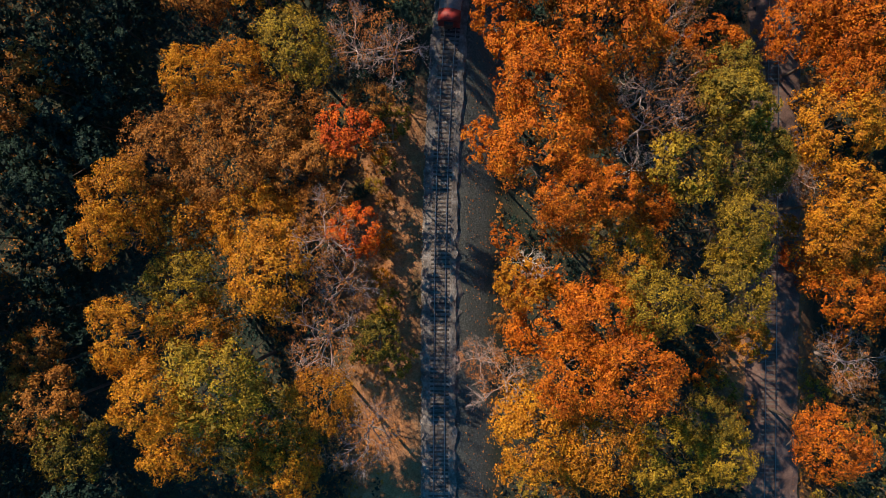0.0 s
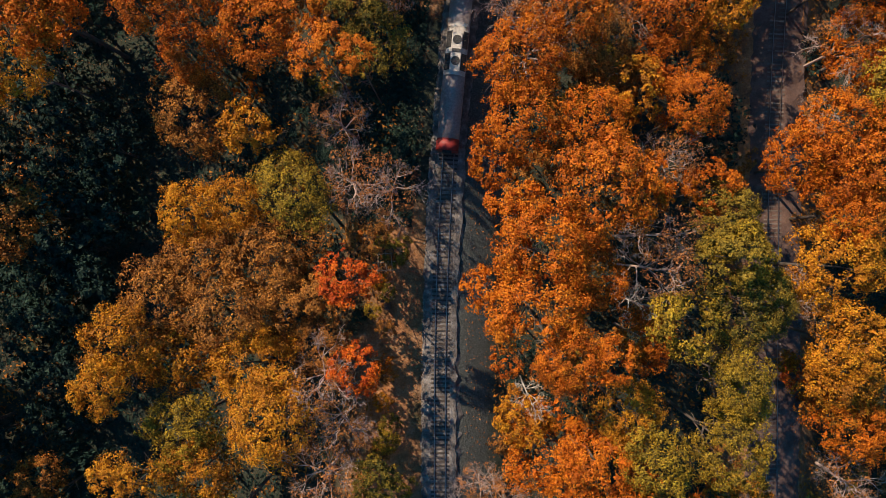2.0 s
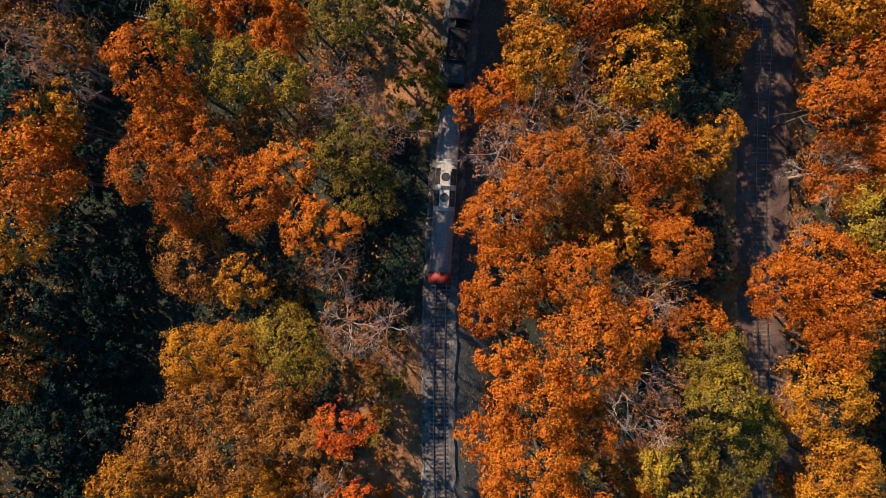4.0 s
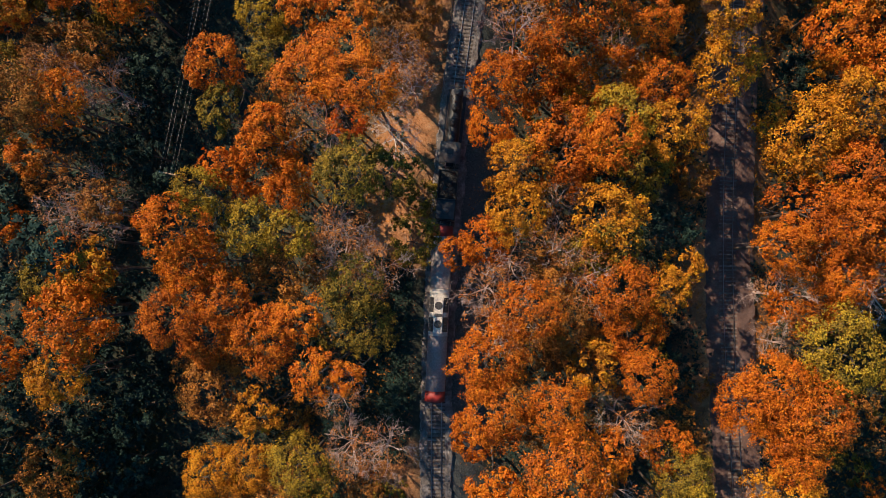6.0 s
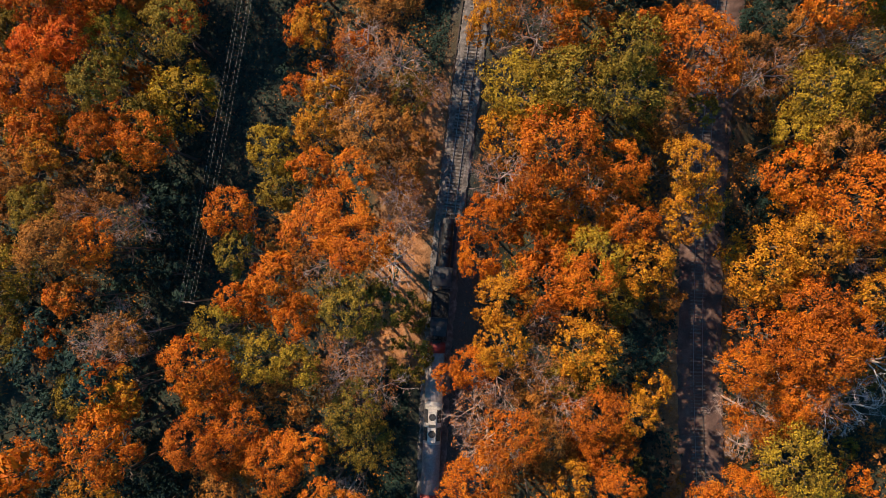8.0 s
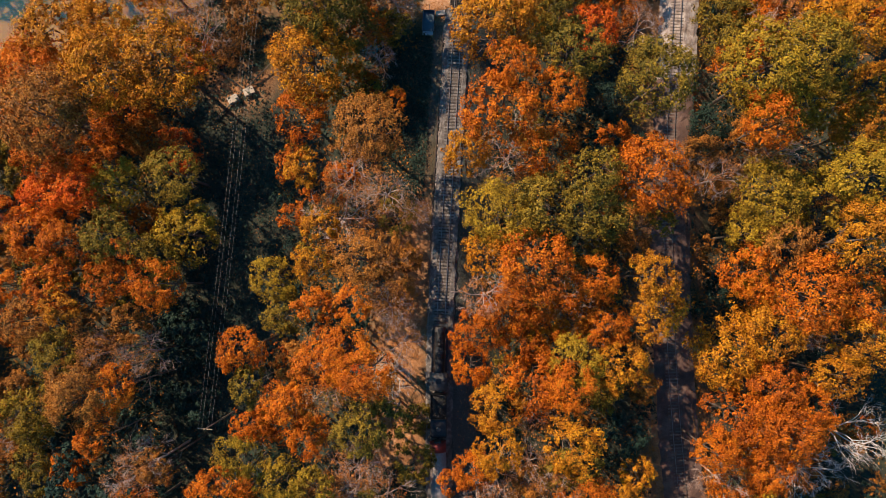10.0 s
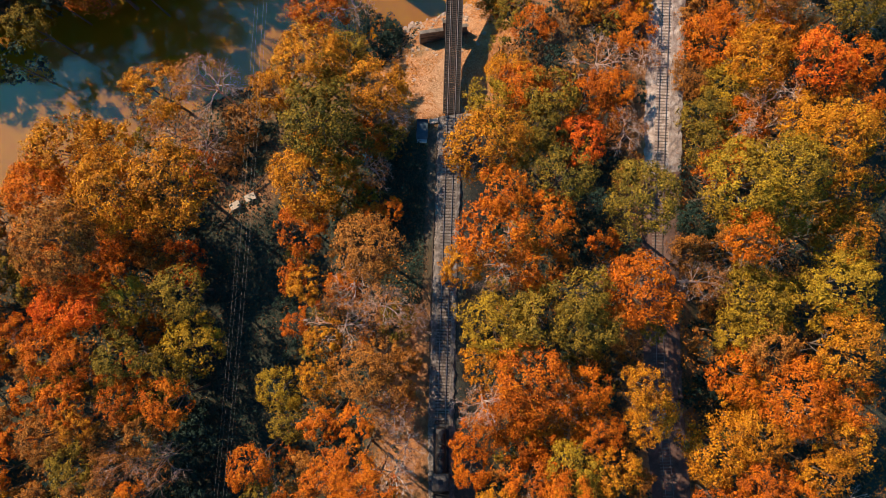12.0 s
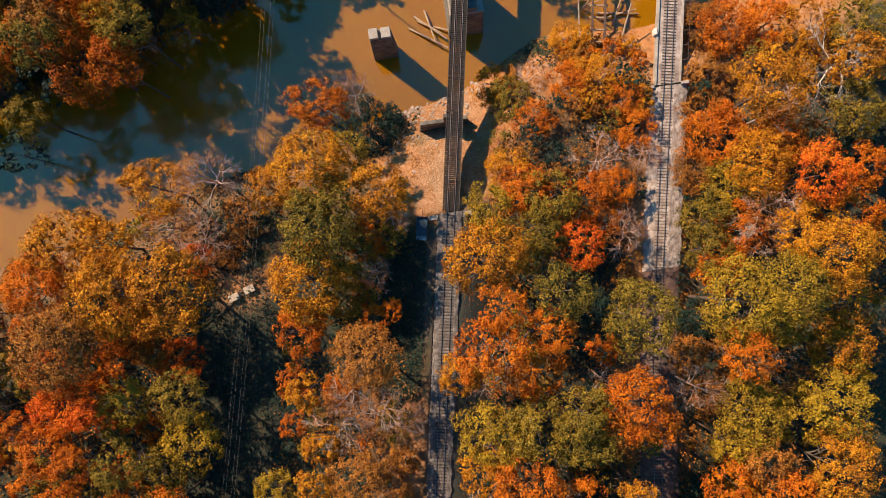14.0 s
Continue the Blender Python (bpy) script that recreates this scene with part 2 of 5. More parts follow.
def water_material():
    """A slow silty river: brown with silt, smooth enough to mirror the sky."""
    m, nodes, links, b = material("river_water", 0.12)
    n = noise_tex(nodes, links, 0.035, 3.0, 0.5)
    r = ramp(nodes, [(0.3, (0.28, 0.128, 0.0025)), (0.7, (0.36, 0.168, 0.004))])
    links.new(n.outputs["Fac"], r.inputs[0])
    links.new(r.outputs[0], b.inputs["Base Color"])
    b.inputs["IOR"].default_value = 1.75
    b.inputs["Subsurface Weight"].default_value = 1.0      # silt scatters the light sideways and softens shadows
    b.inputs["Subsurface Radius"].default_value = (0.9, 0.8, 0.5)
    b.inputs["Coat Weight"].default_value = 0.6
    b.inputs["Coat IOR"].default_value = 1.5
    b.inputs["Coat Roughness"].default_value = 0.08
    b.inputs["Subsurface Scale"].default_value = 1.0
    f = noise_tex(nodes, links, 1.2, 3.0, 0.5)
    bp = nodes.new("ShaderNodeBump")
    bp.inputs["Strength"].default_value, bp.inputs["Distance"].default_value = 0.08, 0.05
    links.new(f.outputs["Fac"], bp.inputs["Height"])
    links.new(bp.outputs[0], b.inputs["Normal"])
    return m


# ---- the plan ----
def bend(y, y0, y1, slope):
    """Sideways run of a line that is straight up to y0, turns until y1 and goes on straight."""
    if y < y0:
        return 0.0
    if y < y1:
        return 0.5 * slope / (y1 - y0) * (y - y0) ** 2
    return 0.5 * slope * (y1 - y0) + slope * (y - y1)


def rail_x(y):
    return -2.1 + bend(y, -5, 85, 0.187)


def track_x(y):
    return 45.6 + bend(y, 22, 112, 0.2)


def heading(fx, y):
    return -math.degrees(math.atan((fx(y + 0.5) - fx(y - 0.5))))


def bank_y(x):
    """Where the water meets the near bank."""
    return 159.5 + 0.2 * (x - 10) + 6 * math.exp(-((x - 42) / 14) ** 2) - 3.0 * math.exp(-((x + 70) / 25) ** 2)


ABUT = 133.5      # the railway bridge begins
ABUT2 = 153.5     # the second track's bridge begins
WATER = -16.0
RIVER = 34.0


def height(x, y):
    n = noise.noise(Vector((x * 0.045, y * 0.045, 3.0))) * 1.1 + noise.noise(Vector((x * 0.21, y * 0.21, 9.0))) * 0.28
    z = -5.6 + n
    if abs(x) > 160 or y < -120 or y > 260:
        z += 3 * noise.noise(Vector((x * 0.006, y * 0.006, 1.0)))
    d2 = abs(x - track_x(y))
    k = min(1.0, max(0.0, (d2 - 4.0) / 4.0))
    if y < ABUT2 + 2 or y > ABUT2 + 70:
        z = z * k + -6.45 * (1 - k)
    e = x - track_x(y)
    if 3.6 < e < 40 and y < ABUT2 + 2:
        z = min(z, max(-10.5 + n, -6.5 - (e - 3.6) * 0.8) + max(0.0, e - 16) * 0.2)
    d = x - rail_x(y)
    over = max(0.0, y - ABUT) if y < 190 else max(0.0, 222 - y)
    side = (d - 2.9) / 1.5 if d > 2.9 else max(0.0, -4.5 - d) * 0.05 + max(0.0, -11.0 - d) * 0.24
    z = max(z, -0.45 + n * 0.1 - side - over / 1.5)
    s = y - bank_y(x)
    shore = -17.6 + max(0.0, -s, s - RIVER) * 0.62 + 1.4 * (1 - math.exp(-max(0.0, -s, s - RIVER) * 0.6)) + n * 0.25
    return min(z, shore)


def clearing(x, y):
    return abs(x - (-46 if y < 40 else -46 + 0.19 * (y - 40))) < 10


# ---- helpers for meshes ----
def mesh_object(name, verts, faces, mat, parent=None, label=""):
    me = bpy.data.meshes.new(name)
    me.from_pydata(verts, [], faces)
    me.materials.append(mat)
    me.update()
    ob = new(name, me)
    if parent:
        ob.parent = parent
    if label:
        tagged(ob, label)
    return ob


def part(name, bm, mat, parent=None, label=""):
    me = bpy.data.meshes.new(name)
    bm.normal_update()
    bm.to_mesh(me)
    bm.free()
    me.materials.append(mat)
    ob = new(name, me)
    if parent:
        ob.parent = parent
    if label:
        tagged(ob, label)
    return ob


def shared(name, me, parent=None, m=None):
    ob = new(name, me)
    if parent:
        ob.parent = parent
    if m is not None:
        ob.matrix_basis = m
    return ob


def box(bm, x0, x1, y0, y1, z0, z1, bevel=0.0, m=None):
    vs = bmesh.ops.create_cube(bm, size=1.0)["verts"]
    for v in vs:
        v.co = Vector(((x0 + x1) / 2 + v.co.x * (x1 - x0), (y0 + y1) / 2 + v.co.y * (y1 - y0), (z0 + z1) / 2 + v.co.z * (z1 - z0)))
    if bevel:
        es = list({e for v in vs for e in v.link_edges})
        vs = [v for v in bmesh.ops.bevel(bm, geom=es, offset=bevel, segments=1, affect="EDGES")["verts"]]
    if m is not None:
        bmesh.ops.transform(bm, matrix=m, verts=list({v for v in vs}))
    return vs


def boxed(*a, **k):
    bm = bmesh.new()
    box(bm, *a, **k)
    return bm


def tube(bm, p0, p1, r0, r1=None, n=8, caps=True):
    """A tapered round bar from p0 to p1."""
    p0, p1 = Vector(p0), Vector(p1)
    r1 = r0 if r1 is None else r1
    d = p1 - p0
    m = Matrix.Translation((p0 + p1) / 2) @ d.to_track_quat("Z", "Y").to_matrix().to_4x4()
    return bmesh.ops.create_cone(bm, cap_ends=caps, segments=n, radius1=r0, radius2=r1, depth=d.length, matrix=m)["verts"]


def tubed(*a, **k):
    bm = bmesh.new()
    tube(bm, *a, **k)
    return bm


def thing(name, m, label, category, group="", kind=""):
    ob = new(name)
    ob.matrix_basis = m
    return tagged(ob, label, category, group, kind)


# ---- ground ----
def axis(lo, hi, step, far):
    a = list(np.arange(lo, hi + 0.1, step))
    s, v, w = step, lo, hi
    while v > -far:
        s *= 1.35
        v -= s
        w += s
        a.insert(0, v)
        a.append(w)
    return [float(q) for q in a]


xs, ys = axis(-116, 132, 2.0, 2600), axis(-84, 236, 2.0, 2600)
gv = [(x, y, height(x, y)) for y in ys for x in xs]
gf = [(j * len(xs) + i, j * len(xs) + i + 1, (j + 1) * len(xs) + i + 1, (j + 1) * len(xs) + i) for j in range(len(ys) - 1) for i in range(len(xs) - 1)]
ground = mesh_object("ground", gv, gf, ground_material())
for p in ground.data.polygons:
    p.use_smooth = True
litter = ground.data.attributes.new("litter", "FLOAT", "POINT")
gravel = ground.data.attributes.new("gravel", "FLOAT", "POINT")
shaded_gravel = ground.data.attributes.new("shaded_gravel", "FLOAT", "POINT")      # grey gravel beside the line, with the shade on it mixed in
for i, (x, y, z) in enumerate(gv):
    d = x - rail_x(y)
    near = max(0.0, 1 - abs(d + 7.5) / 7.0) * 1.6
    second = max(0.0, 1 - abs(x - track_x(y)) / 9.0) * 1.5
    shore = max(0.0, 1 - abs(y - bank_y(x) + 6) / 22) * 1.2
    # leaf colour held back along the verge where shade lies
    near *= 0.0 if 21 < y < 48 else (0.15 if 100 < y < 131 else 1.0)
    # pale litter painted where sunlight pools around the crates
    sunlit_glade = max(0.0, 1 - math.hypot((x + 29) / 9, (y - 128) / 9)) * 2.0
    litter.data[i].value = min(1.0, max(sunlit_glade, near if y < ABUT + 2 else (1.0 if abs(d) < 14 else 0.0), second, shore * (1 if x > 0 else 0.4)))
    gravel.data[i].value = min(1.0, max(0.0, 1.5 - abs(d + 1.5) / 7) * max(0.0, min(0.75, (y - ABUT + 3) / 6))) if y < 180 else 0.0
    # strip right of the line is darkened to imitate tree shade
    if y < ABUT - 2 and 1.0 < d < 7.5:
        shaded_gravel.data[i].value = 0.85 if y < 68 else 0.4
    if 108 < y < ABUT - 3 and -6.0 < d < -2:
        shaded_gravel.data[i].value = 0.4
tagged(ground, "forest floor with fallen rust leaves, earth, grass and painted-in shade", "ground", kind="structure")

wx = [x for x in xs if abs(x) < 2500]
wv = [(x, bank_y(x) + o, WATER) for x in wx for o in (-3.0, 10.0, 24.0, RIVER + 3.0)]
wf = [(4 * i + k, 4 * i + 4 + k, 4 * i + 5 + k, 4 * i + 1 + k) for i in range(len(wx) - 1) for k in range(3)]
water = mesh_object("water", wv, wf, water_material())
tagged(water, "slow brown silty river between wooded banks", "river", kind="structure")


# ---- tracks ----
def sweep(fx, y0, y1, step, profile):
    """A strip along a line; profile: (offset to the side, height) across it."""
    ly = list(np.arange(y0, y1 + 0.01, step))
    v = [(fx(y) + o, y, z) for y in ly for o, z in profile]
    n = len(profile)
    f = [(i * n + k, i * n + k + 1, (i + 1) * n + k + 1, (i + 1) * n + k) for i in range(len(ly) - 1) for k in range(n - 1)]
    return [(float(a), float(b), float(c)) for a, b, c in v], f


def rail(name, fx, side, y0, y1, z, parent):
    w = 0.035
    prof = [(-0.07, 0.0), (-0.07, 0.02), (-0.012, 0.04), (-0.012, 0.11), (-w, 0.12), (-w, 0.155), (w, 0.155), (w, 0.12), (0.012, 0.11), (0.012, 0.04), (0.07, 0.02), (0.07, 0.0)]
    v, f = sweep(lambda y: fx(y) + side, y0, y1, 2.0, [(o, z + h) for o, h in prof])
    ob = mesh_object(name, v, f, STEEL, parent)
    ob.data.materials.append(SHINE)
    for p in ob.data.polygons:
        p.material_index = 1 if p.normal.z > 0.9 and p.center.z > z + 0.13 else 0
    return ob


def sleeper_mesh(name, length, wide, high, mat):
    bm = boxed(-length / 2, length / 2, -wide / 2, wide / 2, -high, 0, bevel=0.015)
    me = bpy.data.meshes.new(name)
    bm.to_mesh(me)
    bm.free()
    me.materials.append(mat)
    return me


SLEEPER_MESH = sleeper_mesh("sleeper", 2.6, 0.24, 0.16, SLEEPER)
GREY_TIE = sleeper_mesh("sleeper", 2.6, 0.24, 0.16, GREY_WOOD)


def track(label, fx, z, y0, y1, picked, spacing, rail_y1, left, right, tie, stone, sink=0.0, sunlit_from=999.0):
    """Rails, sleepers and the stone bed of one railway line."""
    top = thing("railway_track", Matrix(), label, "railway track", kind="structure")
    rail("rail", fx, -0.753, y0, rail_y1, z, top)
    rail("rail", fx, 0.753, y0, rail_y1, z, top)
    rest = []
    n = int((y1 - y0) / spacing)
    for i in range(n):
        y = y0 + i * spacing
        m = pose(fx(y) + rng.normal(0, 0.03), y + rng.normal(0, 0.03), z - sink - rng.uniform(0, 0.02), 0, rng.normal(0, 0.4), heading(fx, y) + rng.normal(0, 1.0))
        if picked <= y < picked + 300 * spacing:
            shared("sleeper", tie, top, m)
        else:
            rest.append(m)
    v, f = [], []
    for m in rest:
        b = len(v)
        v += [tuple(m @ q.co) for q in SLEEPER_MESH.vertices]
        f += [tuple(b + k for k in p.vertices) for p in SLEEPER_MESH.polygons]
    if v:
        tagged(mesh_object("far_sleepers", v, f, tie.materials[0], top), kind="stuff")
    ly = list(np.arange(y0, y1 + 0.3, 0.9))
    offs = [-left - 1.0, -left, -2.2, -1.55, -0.4, 0.4, 1.55, 2.2, right, right + 1.0]
    bv = []
    for y in ly:
        for k, o in enumerate(offs):
            zz = z - 0.06 - 0.32 * max(0.0, abs(o) - 1.7) / 1.4
            if k in (0, len(offs) - 1):
                zz = z - 0.85
            bv.append((fx(y) + o + rng.normal(0, 0.12), float(y), max(zz, z - 0.9) - (0.02 if abs(o) < 1 else 0) + rng.normal(0, 0.03)))
    c = len(offs)
    bf = [(i * c + k, i * c + k + 1, (i + 1) * c + k + 1, (i + 1) * c + k) for i in range(len(ly) - 1) for k in range(c - 1)]
    # second line's bed: shade-dark colour first, pale colour on its sunlit end
    cut = next((i for i, y in enumerate(ly) if y > sunlit_from), len(ly) - 1)
    mesh_object("ballast_bed", bv[:(cut + 1) * c], bf[:cut * (c - 1)], stone, top, "crushed stone bed")
    if cut < len(ly) - 1:
        rest = [tuple(k - cut * c for k in q) for q in bf[cut * (c - 1):]]
        mesh_object("ballast_bed", bv[cut * c:], rest, BALLAST, top, "pale crushed stone bed")
    return top


track("single railway line on pale stone ballast through the wood", rail_x, 0.0, -70, ABUT, -52, 0.6, 226, 2.1, 1.8, SLEEPER_MESH, GREY_BALLAST)
track("second railway line on overgrown rusty ballast beside the wood", track_x, -6.0, -70, ABUT2, 8, 0.62, 232, 3.4, 3.4, GREY_TIE, RUSTY_SHADED, 0.035, 116.0)


# ---- bridges ----
def railway_bridge():
    top = thing("railway_bridge", Matrix(), "dark plate girder railway bridge with open timber ties over the river", "bridge", kind="structure")
    y0, y1 = ABUT, 222
    tie = sleeper_mesh("bridge_tie", 3.3, 0.3, 0.24, DARK_TIE)
    for i in range(int((y1 - y0) / 0.38)):
        y = y0 + 0.3 + i * 0.38
        shared("bridge_tie", tie, top, pose(rail_x(y), y, -0.004, 0, 0, heading(rail_x, y) + rng.normal(0, 0.5)))
    for s in (-1.0, 1.0):
        v, f = sweep(rail_x, y0, y1, 4.0, [(s * 1.0 - 0.2, -0.25), (s * 1.0 + 0.2, -0.25), (s * 1.0 + 0.2, -0.3), (s * 1.0 + 0.03, -0.32), (s * 1.0 + 0.03, -2.2), (s * 1.0 + 0.2, -2.25), (s * 1.0 + 0.2, -2.3), (s * 1.0 - 0.2, -2.3), (s * 1.0 - 0.2, -2.25), (s * 1.0 - 0.03, -2.2), (s * 1.0 - 0.03, -0.32), (s * 1.0 - 0.2, -0.3), (s * 1.0 - 0.2, -0.25)])
        mesh_object("girder", v, f, IRON, top)
        a = s * 1.62
        v, f = sweep(rail_x, y0, y1, 4.0, [(a - 0.06, 0.0), (a - 0.06, 0.16), (a + 0.06, 0.16), (a + 0.06, 0.0)])
        mesh_object("guard_timber", v, f, SLEEPER, top)
        a = s * 0.42
        v, f = sweep(rail_x, y0, y1, 4.0, [(a - 0.05, 0.0), (a - 0.05, 0.12), (a + 0.05, 0.12), (a + 0.05, 0.0)])
        mesh_object("guard_rail", v, f, STEEL, top)
    for i in range(int((y1 - y0) / 5)):
        y = y0 + 1 + i * 5
        x = rail_x(y)
        part("cross_brace", boxed(x - 0.95, x + 0.95, y - 0.06, y + 0.06, -2.0, -0.5), IRON, top)
    return top


railway_bridge()


def pier(name, x0, x1, y0, y1, z0, z1, label, courses, cap=0.25):
    """A masonry pier of stone courses that narrow a little upwards, with a cap."""
    top = thing(name, Matrix(), label, "bridge pier", kind="structure")
    n = courses
    for i in range(n):
        a = z0 + (z1 - z0) * i / n
        b = z0 + (z1 - z0) * (i + 1) / n
        k = 0.9 * (1 - i / n) * 0.6
        m = 4 if i % 2 else 3
        for j in range(m):
            u0, u1 = x0 - k + (x1 - x0 + 2 * k) * j / m, x0 - k + (x1 - x0 + 2 * k) * (j + 1) / m
            g = rng.uniform(-0.04, 0.04)
            part("stone_block", boxed(u0 + 0.012, u1 - 0.012, y0 - k * 0.4 + g, y1 + k * 0.4 + g, a + 0.012, b - 0.012, bevel=0.04), STONE, top)
    if cap:
        part("pier_cap", boxed(x0 - cap, x1 + cap, y0 - cap, y1 + cap, z1, z1 + 0.45, bevel=0.06), CONCRETE, top)
    return top


bank_pier = pier("river_pier", 11.8, 21.5, 152.5, 153.2, -14, -6.2, "broad stone pier under the railway bridge on the bank", 7, cap=0)
part("bearing_shaft", boxed(16.6, 20.0, 152.5, 153.2, -6.2, -2.32, bevel=0.05), STONE, bank_pier)
# its unseen rear length is added to broaden the shadow on the water
mid_pier = pier("river_pier", 21.0, 27.8, 173.4, 184.0, -18, -4.4, "stone pier standing in the river under the bridge", 12, cap=0.1)
part("bearing_shaft", boxed(21.2, 26.5, 173.6, 183.8, -3.95, -2.32, bevel=0.05), STONE, mid_pier)
pier("river_pier", 24.5, 31.5, 196, 198.2, -18, -2.75, "broad stone pier near the far bank", 12, cap=0.1)
lone = pier("ruined_pier", 4.1, 8.5, 170.8, 173.0, -18, -4.6, "lone ruined stone pier left standing in the river", 11, cap=0)
part("cap_stone", boxed(4.0, 5.9, 170.9, 173.1, -4.6, -3.7, bevel=0.1), CONCRETE, lone)
part("cap_stone", boxed(6.5, 8.5, 170.9, 173.1, -4.6, -3.9, bevel=0.1), CONCRETE, lone)
abut = thing("bridge_abutment", Matrix(), "stone abutment where the railway bridge begins", "abutment", kind="structure")
part("breast_wall", boxed(rail_x(ABUT) - 2.6, rail_x(ABUT) + 2.8, ABUT - 1.4, ABUT - 0.1, -6, -0.35, bevel=0.05), STONE, abut)
part("wing_wall", boxed(rail_x(ABUT) - 4.4, rail_x(ABUT) - 2.62, ABUT - 1.2, ABUT - 0.3, -5, -0.1, bevel=0.05), CONCRETE, abut)
part("wing_wall", boxed(rail_x(ABUT) + 2.82, rail_x(ABUT) + 4.2, ABUT - 1.2, ABUT - 0.3, -5, -0.3, bevel=0.05), CONCRETE, abut)


def ballast_bridge():
    """The second line's bridge: a concrete trough full of ballast, with kerbs and a walkway on brackets."""
    top = thing("concrete_bridge", Matrix(), "concrete ballast bridge with pale kerbs on the second line", "bridge", kind="structure")
    y0, y1 = ABUT2, 232
    for name, mat, prof in (("trough", CONCRETE, [(-2.6, -0.5), (-2.6, -1.6), (2.6, -1.6), (2.6, -0.5)]),
                            ("ballast_fill", BALLAST, [(-2.4, -0.12), (-1.4, -0.06), (1.4, -0.06), (2.5, -0.12)]),
                            ("kerb", CONCRETE, [(-2.75, -0.9), (-2.75, 0.25), (-2.35, 0.25), (-2.35, -0.5)]),
                            ("kerb", CONCRETE, [(2.35, -0.5), (2.35, 0.12), (2.75, 0.12), (2.75, -0.9)]),
                            ("hand_cable", IRON, [(3.7, 0.9), (3.7, 0.96), (3.76, 0.96), (3.76, 0.9)])):
        v, f = sweep(track_x, y0, y1, 3.0, [(o, -6.0 + h) for o, h in prof])
        mesh_object(name, v, f, mat, top)
    for i in range(26):
        y = y0 + 1.5 + 3 * i
        x = track_x(y)
        part("bracket", boxed(x + 2.75, x + 3.8, y - 0.07, y + 0.07, -6.35, -6.2), IRON, top)
        part("post", boxed(x + 3.68, x + 3.78, y - 0.05, y + 0.05, -6.2, -5.05), IRON, top)
    for i in range(int((y1 - y0) / 0.62)):
        y = y0 + i * 0.62
        shared("sleeper", SLEEPER_MESH, top, pose(track_x(y), y, -6.0, 0, 0, heading(track_x, y) + rng.normal(0, 0.8)))
    x = track_x(y0)
    part("headwall", boxed(x - 5.2, x - 2.75, y0 - 0.5, y0 + 0.1, -9.5, -5.75, bevel=0.05), CONCRETE, top)
    part("headwall", boxed(x + 2.75, x + 4.4, y0 - 0.5, y0 + 0.1, -9.5, -5.75, bevel=0.05), CONCRETE, top)
    part("breast_wall", boxed(x - 2.7, x + 2.7, y0 - 0.6, y0 + 0.2, -11, -7.62), CONCRETE, top)
    x = track_x(y0 + 10.9)
    part("signal_box", boxed(x - 3.36, x - 2.76, y0 + 10.2, y0 + 11.6, -6.9, -5.3, bevel=0.05), WHITE, top, "white trackside cabinet on the bridge kerb")
    for yy in (178, 202):
        part("bridge_column", boxed(track_x(yy) - 2.2, track_x(yy) + 2.2, yy - 0.8, yy + 0.8, -19, -7.6, bevel=0.1), CONCRETE, top)
    return top


ballast_bridge()


# ---- train ----
RAIL_TOP = 0.155


def wheel(parent, x, y, r, name="wheel", spokes=0):
    bm = bmesh.new()
    tube(bm, (x - 0.06, y, RAIL_TOP + r), (x + 0.06, y, RAIL_TOP + r), r, n=24)
    s = 1 if x > 0 else -1
    tube(bm, (x - s * 0.10, y, RAIL_TOP + r), (x - s * 0.06, y, RAIL_TOP + r), r + 0.03, n=24)
    w = part(name, bm, BLACK, parent)
    if spokes:
        part("hub", tubed((x + s * 0.06, y, RAIL_TOP + r), (x + s * 0.12, y, RAIL_TOP + r), r * 0.25, n=12), SOOT, w)
    return w


def arch(w, z_side, rise, y0, y1, n=12, thick=0.08):
    """A curved roof sheet of width w, from y0 to y1, with thickness."""
    bm = bmesh.new()
    rows = []
    for y in (y0, y1):
        out = []
        for t in (0.0, -thick):
            for i in range(n + 1):
                a = -1 + 2 * i / n
                out.append(bm.verts.new((a * w / 2, y, z_side + rise * (1 - abs(a) ** 2.4) + t)))
        rows.append(out)
    m = n + 1
    for i in range(n):
        bm.faces.new((rows[0][i], rows[0][i + 1], rows[1][i + 1], rows[1][i]))
        bm.faces.new((rows[0][m + i + 1], rows[0][m + i], rows[1][m + i], rows[1][m + i + 1]))
        for r in rows:
            bm.faces.new((r[i], r[m + i], r[m + i + 1], r[i + 1]))
    for i in (0, n):
        bm.faces.new((rows[0][i], rows[1][i], rows[1][m + i], rows[0][m + i]))
    bmesh.ops.recalc_face_normals(bm, faces=bm.faces)
    for f in bm.faces:
        f.smooth = True
    return bm


def vehicle_pose(y):
    return pose(rail_x(y), y, 0, 0, 0, heading(rail_x, y))


